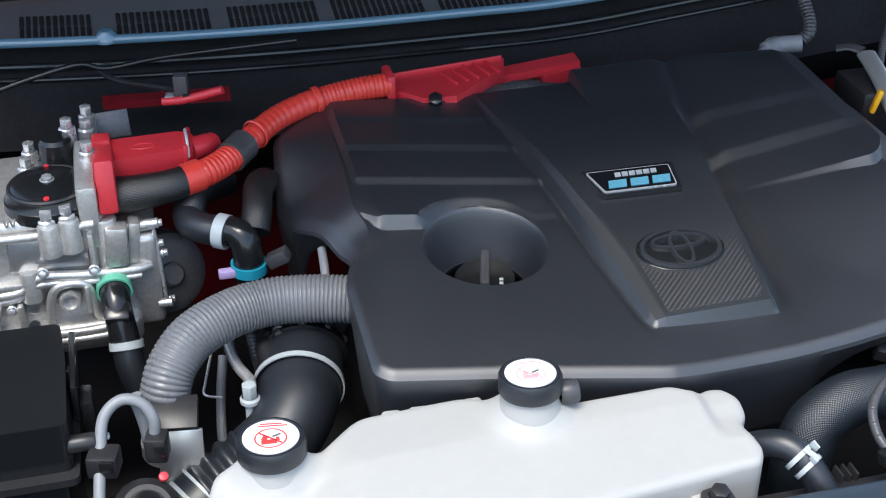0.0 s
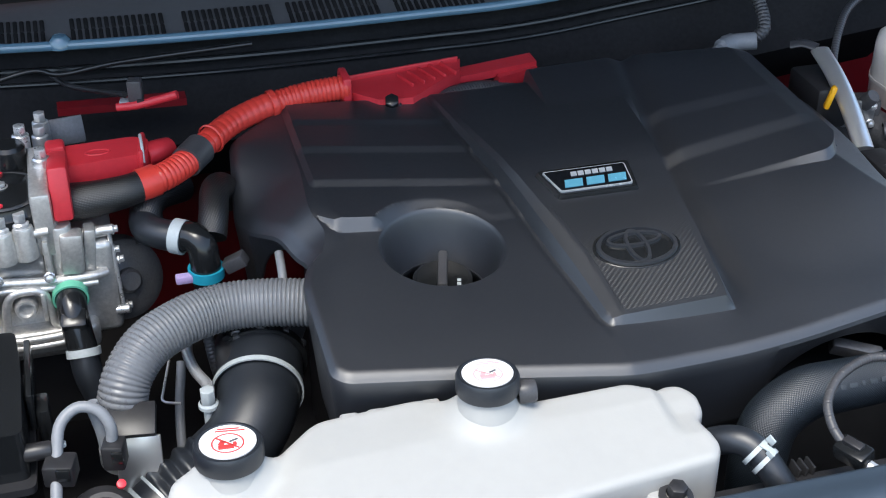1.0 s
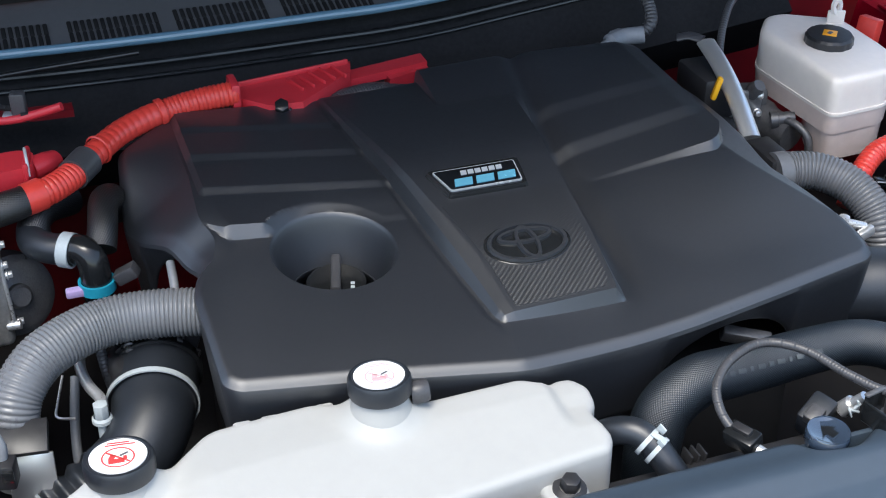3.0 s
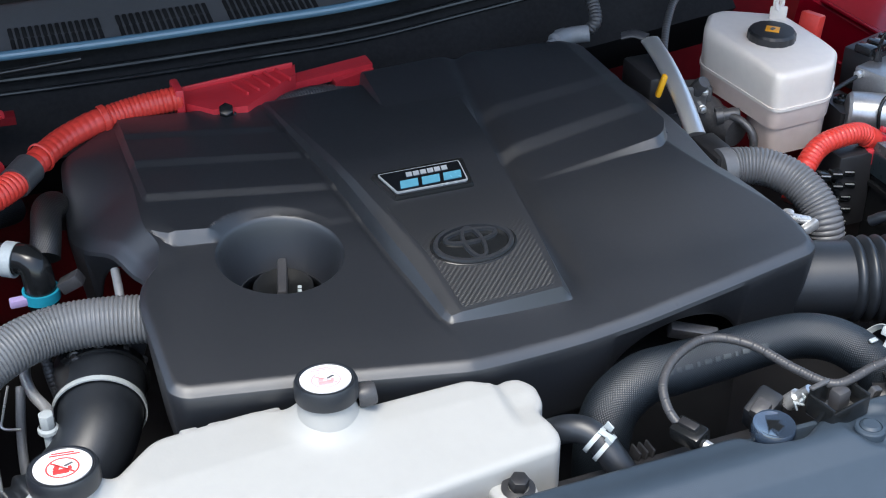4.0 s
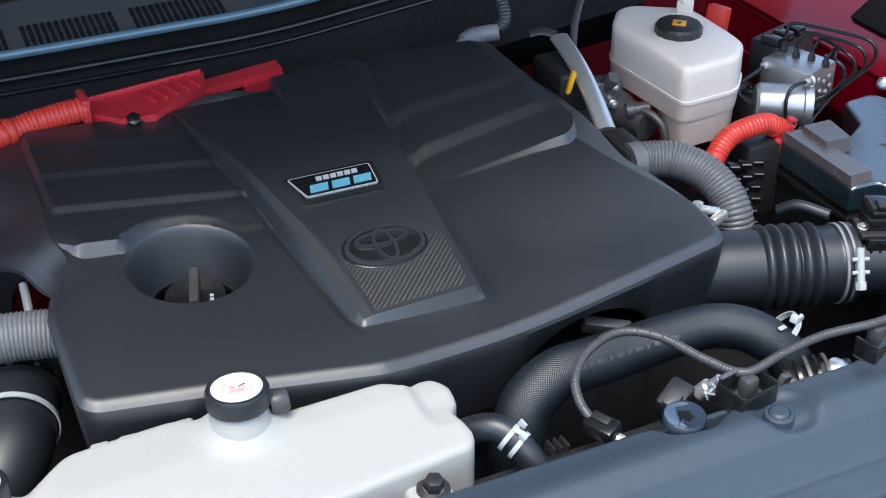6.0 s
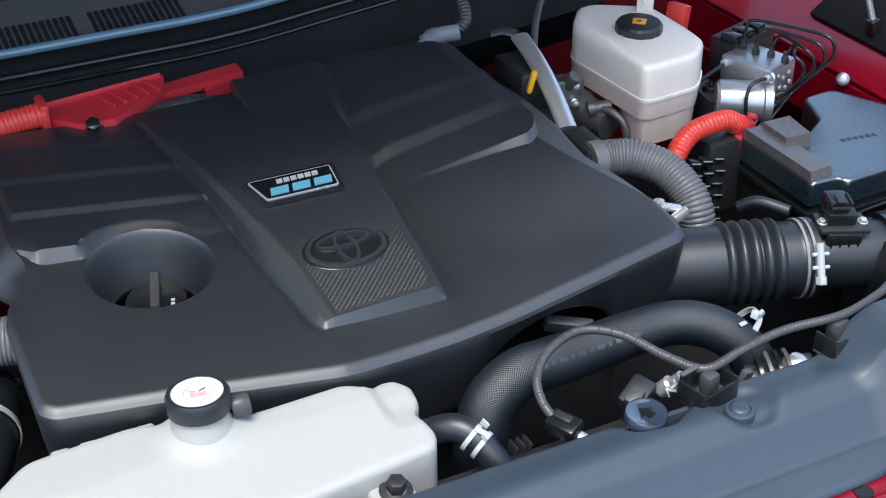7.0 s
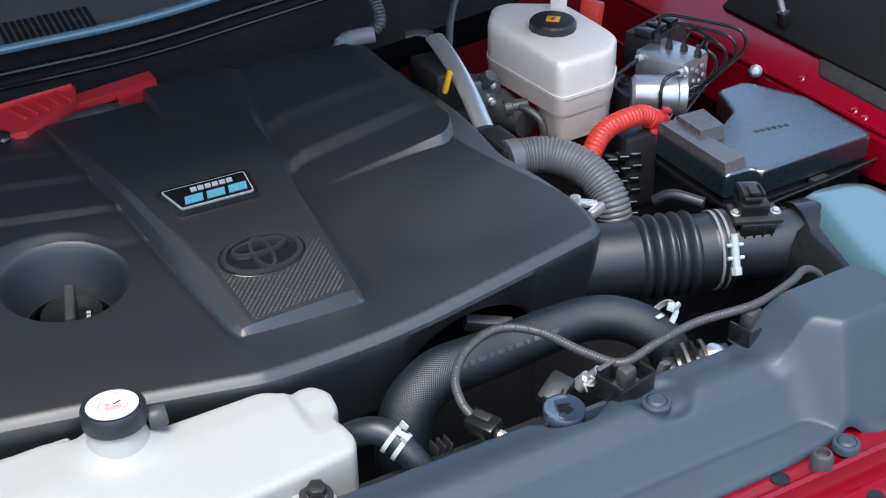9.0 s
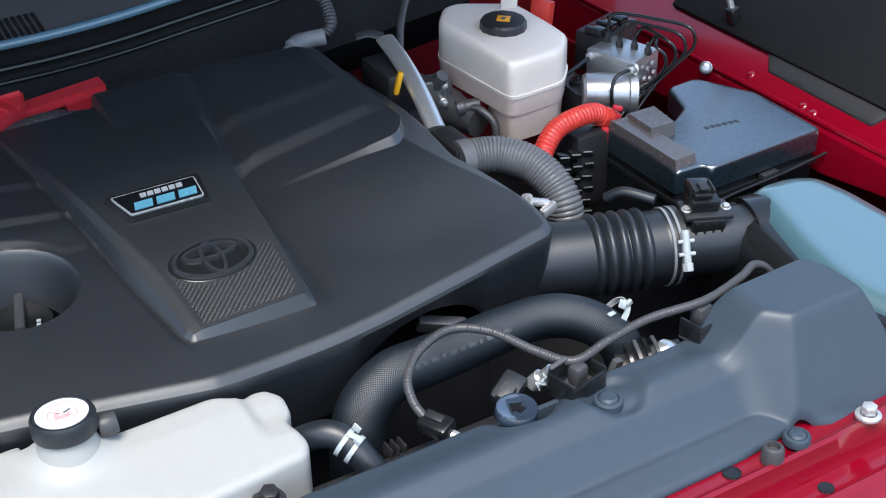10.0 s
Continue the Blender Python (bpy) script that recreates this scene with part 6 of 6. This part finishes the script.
rad = thing("coolant_filler", (0.147, -0.312, 1.09), "blue-black radiator filler cap at the edge of the support cover", "radiator cap")
part("rim", lathe([(0, 0.0050), (0.0135, 0.0050), (0.0155, 0.0062), (0.0180, 0.0066), (0.0190, 0.0045), (0.0193, 0.001), (0.0193, -0.005), (0.016, -0.01), (0.016, -0.03)], pose(0.149, -0.310, 1.106, 4, 0, 0), 40), "cap_blue", rad)
part("grip", prism(arrow(0.72), 0.003, 0.0058, 0.0008, 2, m=pose(0.149, -0.310, 1.106, 4, 0, 25)), "satin", rad, "black raised arrow")
holder = thing("lead_bracket", (0.215, -0.30, 1.09), "dark metal bracket carrying the wiring lead", "bracket")
hm = pose(0.218, -0.304, 1.106, 0, 0, 12)
part("floor", moved(box((0, 0, -0.006), (0.044, 0.030, 0.004), 0.001), hm), "gunmetal", holder)
for name, c, w in (("front_wall", (0, -0.0145, 0.002), (0.044, 0.003, 0.018)), ("side_wall", (-0.0215, 0, 0.004), (0.003, 0.030, 0.020)), ("side_wall", (0.0215, 0, 0.004), (0.003, 0.030, 0.020)), ("back_wall", (-0.010, 0.0145, 0.006), (0.022, 0.003, 0.024))):
    part(name, moved(box(c, w, 0.0008), hm), "satin", holder)
part("saddle", box((0.222, -0.300, 1.112), (0.016, 0.014, 0.020), 0.004, (0, 0, 12)), "loom", holder)
part("rim", moved(box((-0.010, 0.0145, 0.019), (0.022, 0.005, 0.0025), 0.0008), hm), "gunmetal", holder)
holder2 = thing("lead_bracket", (0.357, -0.30, 1.10), "dark metal bracket carrying the wiring lead", "bracket")
hm = pose(0.360, -0.304, 1.114, 0, 0, 12)
part("floor", moved(box((0, 0, -0.008), (0.034, 0.024, 0.004), 0.001), hm), "gunmetal", holder2)
for name, c, w in (("front_wall", (0, -0.0115, 0), (0.034, 0.003, 0.016)), ("side_wall", (-0.0155, 0, 0.002), (0.003, 0.024, 0.020)), ("side_wall", (0.0155, 0, 0.002), (0.003, 0.024, 0.020))):
    part(name, moved(box(c, w, 0.0008), hm), "satin", holder2)
part("saddle", box((0.364, -0.299, 1.124), (0.018, 0.014, 0.020), 0.003, (0, 0, 12)), "loom", holder2)
whiteclip = thing("retainer_clip", (0.192, -0.285, 1.09), "small white plastic retainer clip by the filler cap", "clip")
for i, (dx, dz, w, r) in enumerate(((0, 0.005, 0.011, 20), (0.003, 0.009, 0.008, -50), (-0.003, 0.003, 0.009, 70), (0.003, 0.013, 0.004, 80))):
    part("leg", box((0.192 + dx, -0.285, 1.098 + dz), (w, 0.003, 0.0018), 0.0005, (0, r, -15)), "clip", whiteclip)
neck = thing("thermostat_housing", (0.34, -0.24, 1.0), "stacked metal rings of the thermostat housing", "thermostat")
for k in range(4):
    part("ring", ring_band((0.333 + 0.0085 * k, -0.243 - 0.004 * k, 1.036 + 0.001 * k), (0.85, -0.35, 0.25), 0.027, 0.0035, 0.003), "gunmetal" if k % 2 else "satin", neck)
part("dome", lathe([(0, 0.014), (0.008, 0.012), (0.014, 0.006), (0.016, -0.01)], facing((0.362, -0.258, 1.052), (0.3, -0.5, 0.8)), 28), "foil", neck)
part("lug", box((0.306, -0.248, 1.050), (0.012, 0.008, 0.024), 0.002, (10, 15, 10)), "gunmetal", neck)
part("core", tube([(0.320, -0.236, 1.030), (0.380, -0.262, 1.040)], 0.022, 0.01, 28), "black", neck)
clampH = thing("spring_clamp", (0.345, -0.20, 1.05), "white-coated clamp at the radiator hose end", "hose clamp", "hose clamps")
part("band", ring_band((0.340, -0.196, 1.066), (0.62, -0.42, -0.66), 0.0238, 0.006, 0.0014), "clip", clampH)
part("ear", box((0.326, -0.214, 1.088), (0.011, 0.005, 0.0022), 0.001, (15, 10, 20)), "clip", clampH)
part("ear", box((0.341, -0.212, 1.093), (0.0025, 0.008, 0.009), 0.001, (0, 25, 25)), "clip", clampH)
part("ear", box((0.350, -0.208, 1.087), (0.012, 0.004, 0.006), 0.001, (0, -20, 10)), "clip", clampH)

sens = thing("coolant_sensor", (0.185, -0.255, 1.04), "black coolant sensor with metal fitting behind the filler", "sensor")
part("body", box((0.180, -0.252, 1.075), (0.034, 0.024, 0.030), 0.004, (10, -20, 25)), "rubber", sens)
part("plug", box((0.170, -0.262, 1.086), (0.018, 0.014, 0.012), 0.002, (10, -20, 25)), "loom", sens)
part("fitting", lathe([(0, 0.020), (0.0045, 0.020), (0.005, 0.006), (0.008, 0.004), (0.008, -0.01)], facing((0.206, -0.262, 1.088), (0.3, -0.5, 0.8)), 12), "steel", sens)
single("support_bracket", box((0.195, -0.105, 1.060), (0.050, 0.012, 0.016), 0.002, (20, 12, -20)), "gunmetal", "dull metal bracket inside the cover's arch", "bracket")
fin = thing("cooling_fan_shroud", (0.08, -0.26, 1.0), "black fan shroud with moulded ribs below the hose", "shroud")
part("panel", box((0.03, -0.268, 1.030), (0.30, 0.030, 0.060), 0.004), "black", fin)
for k in range(3):
    part("rib", box((0.052 + 0.007 * k, -0.250, 1.062), (0.0025, 0.016, 0.012), 0.0008, (0, 10, 0)), "black", fin)

# ---- far wing ----
wing = thing("inner_wing", (0.85, 0.1, 0.9), "glossy red painted inner wing flange", "body panel")


def wing_z(x, y):
    return 1.075 + 0.75 * max(0, x - 0.800) - 0.06 * sstep(0.80, 0.785, x)


part("flange", sheet_on(rounded([(0.780, 0.60), (0.960, 0.60), (0.930, -0.45), (0.800, -0.45), (0.790, -0.05)], 0.01, 3), wing_z, 0.0, 0.006), "paint", wing)
part("fold", tube([(0.800, 0.55, 1.080), (0.802, 0.20, 1.081), (0.806, -0.05, 1.080), (0.812, -0.40, 1.080)], 0.004, 0.02, 10), "paint", wing)
for x, y in ((0.816, 0.132), (0.812, 0.030), (0.810, 0.010)):
    part("weld_spot", lathe([(0, 0.002), (0.004, 0.0016), (0.006, 0)], pose(x, y, wing_z(x, y) + 0.001, 0, -37, 0), 16), "paint", wing)
strip = rounded([(0.828, 0.112), (0.826, -0.072), (0.846, -0.084), (0.857, 0.146)], 0.004, 3)
single("wing_strip", sheet_on(strip, wing_z, 0.005, 0.006, edge_drop=0.002), "strip", "grey moulded trim strip on the red wing", "trim")
single("wing_trim", box((0.942, -0.06, 1.181), (0.24, 0.78, 0.010), 0.003, (0, -35, 0)), "trim", "dark plastic trim over the wing", "trim")
single("wing_bolt", moved(hexbolt(0.0066, 0.012), facing((0.790, 0.190, 1.082), (-0.6, -0.6, 0.4))), "machined", "plated bolt on the red wing", "bolt")
stay = thing("bonnet_stay", (0.86, 0.20, 1.12), "thin gas stay with black ball end", "gas stay")
part("rod", tube([(0.850, 0.215, 1.145), (0.80, 0.26, 1.35), (0.75, 0.30, 1.58)], 0.0045, 0.02, 14), "steel", stay)
part("ball_end", box((0.852, 0.213, 1.135), (0.016, 0.016, 0.026), 0.004, (0, -15, 0)), "satin", stay)
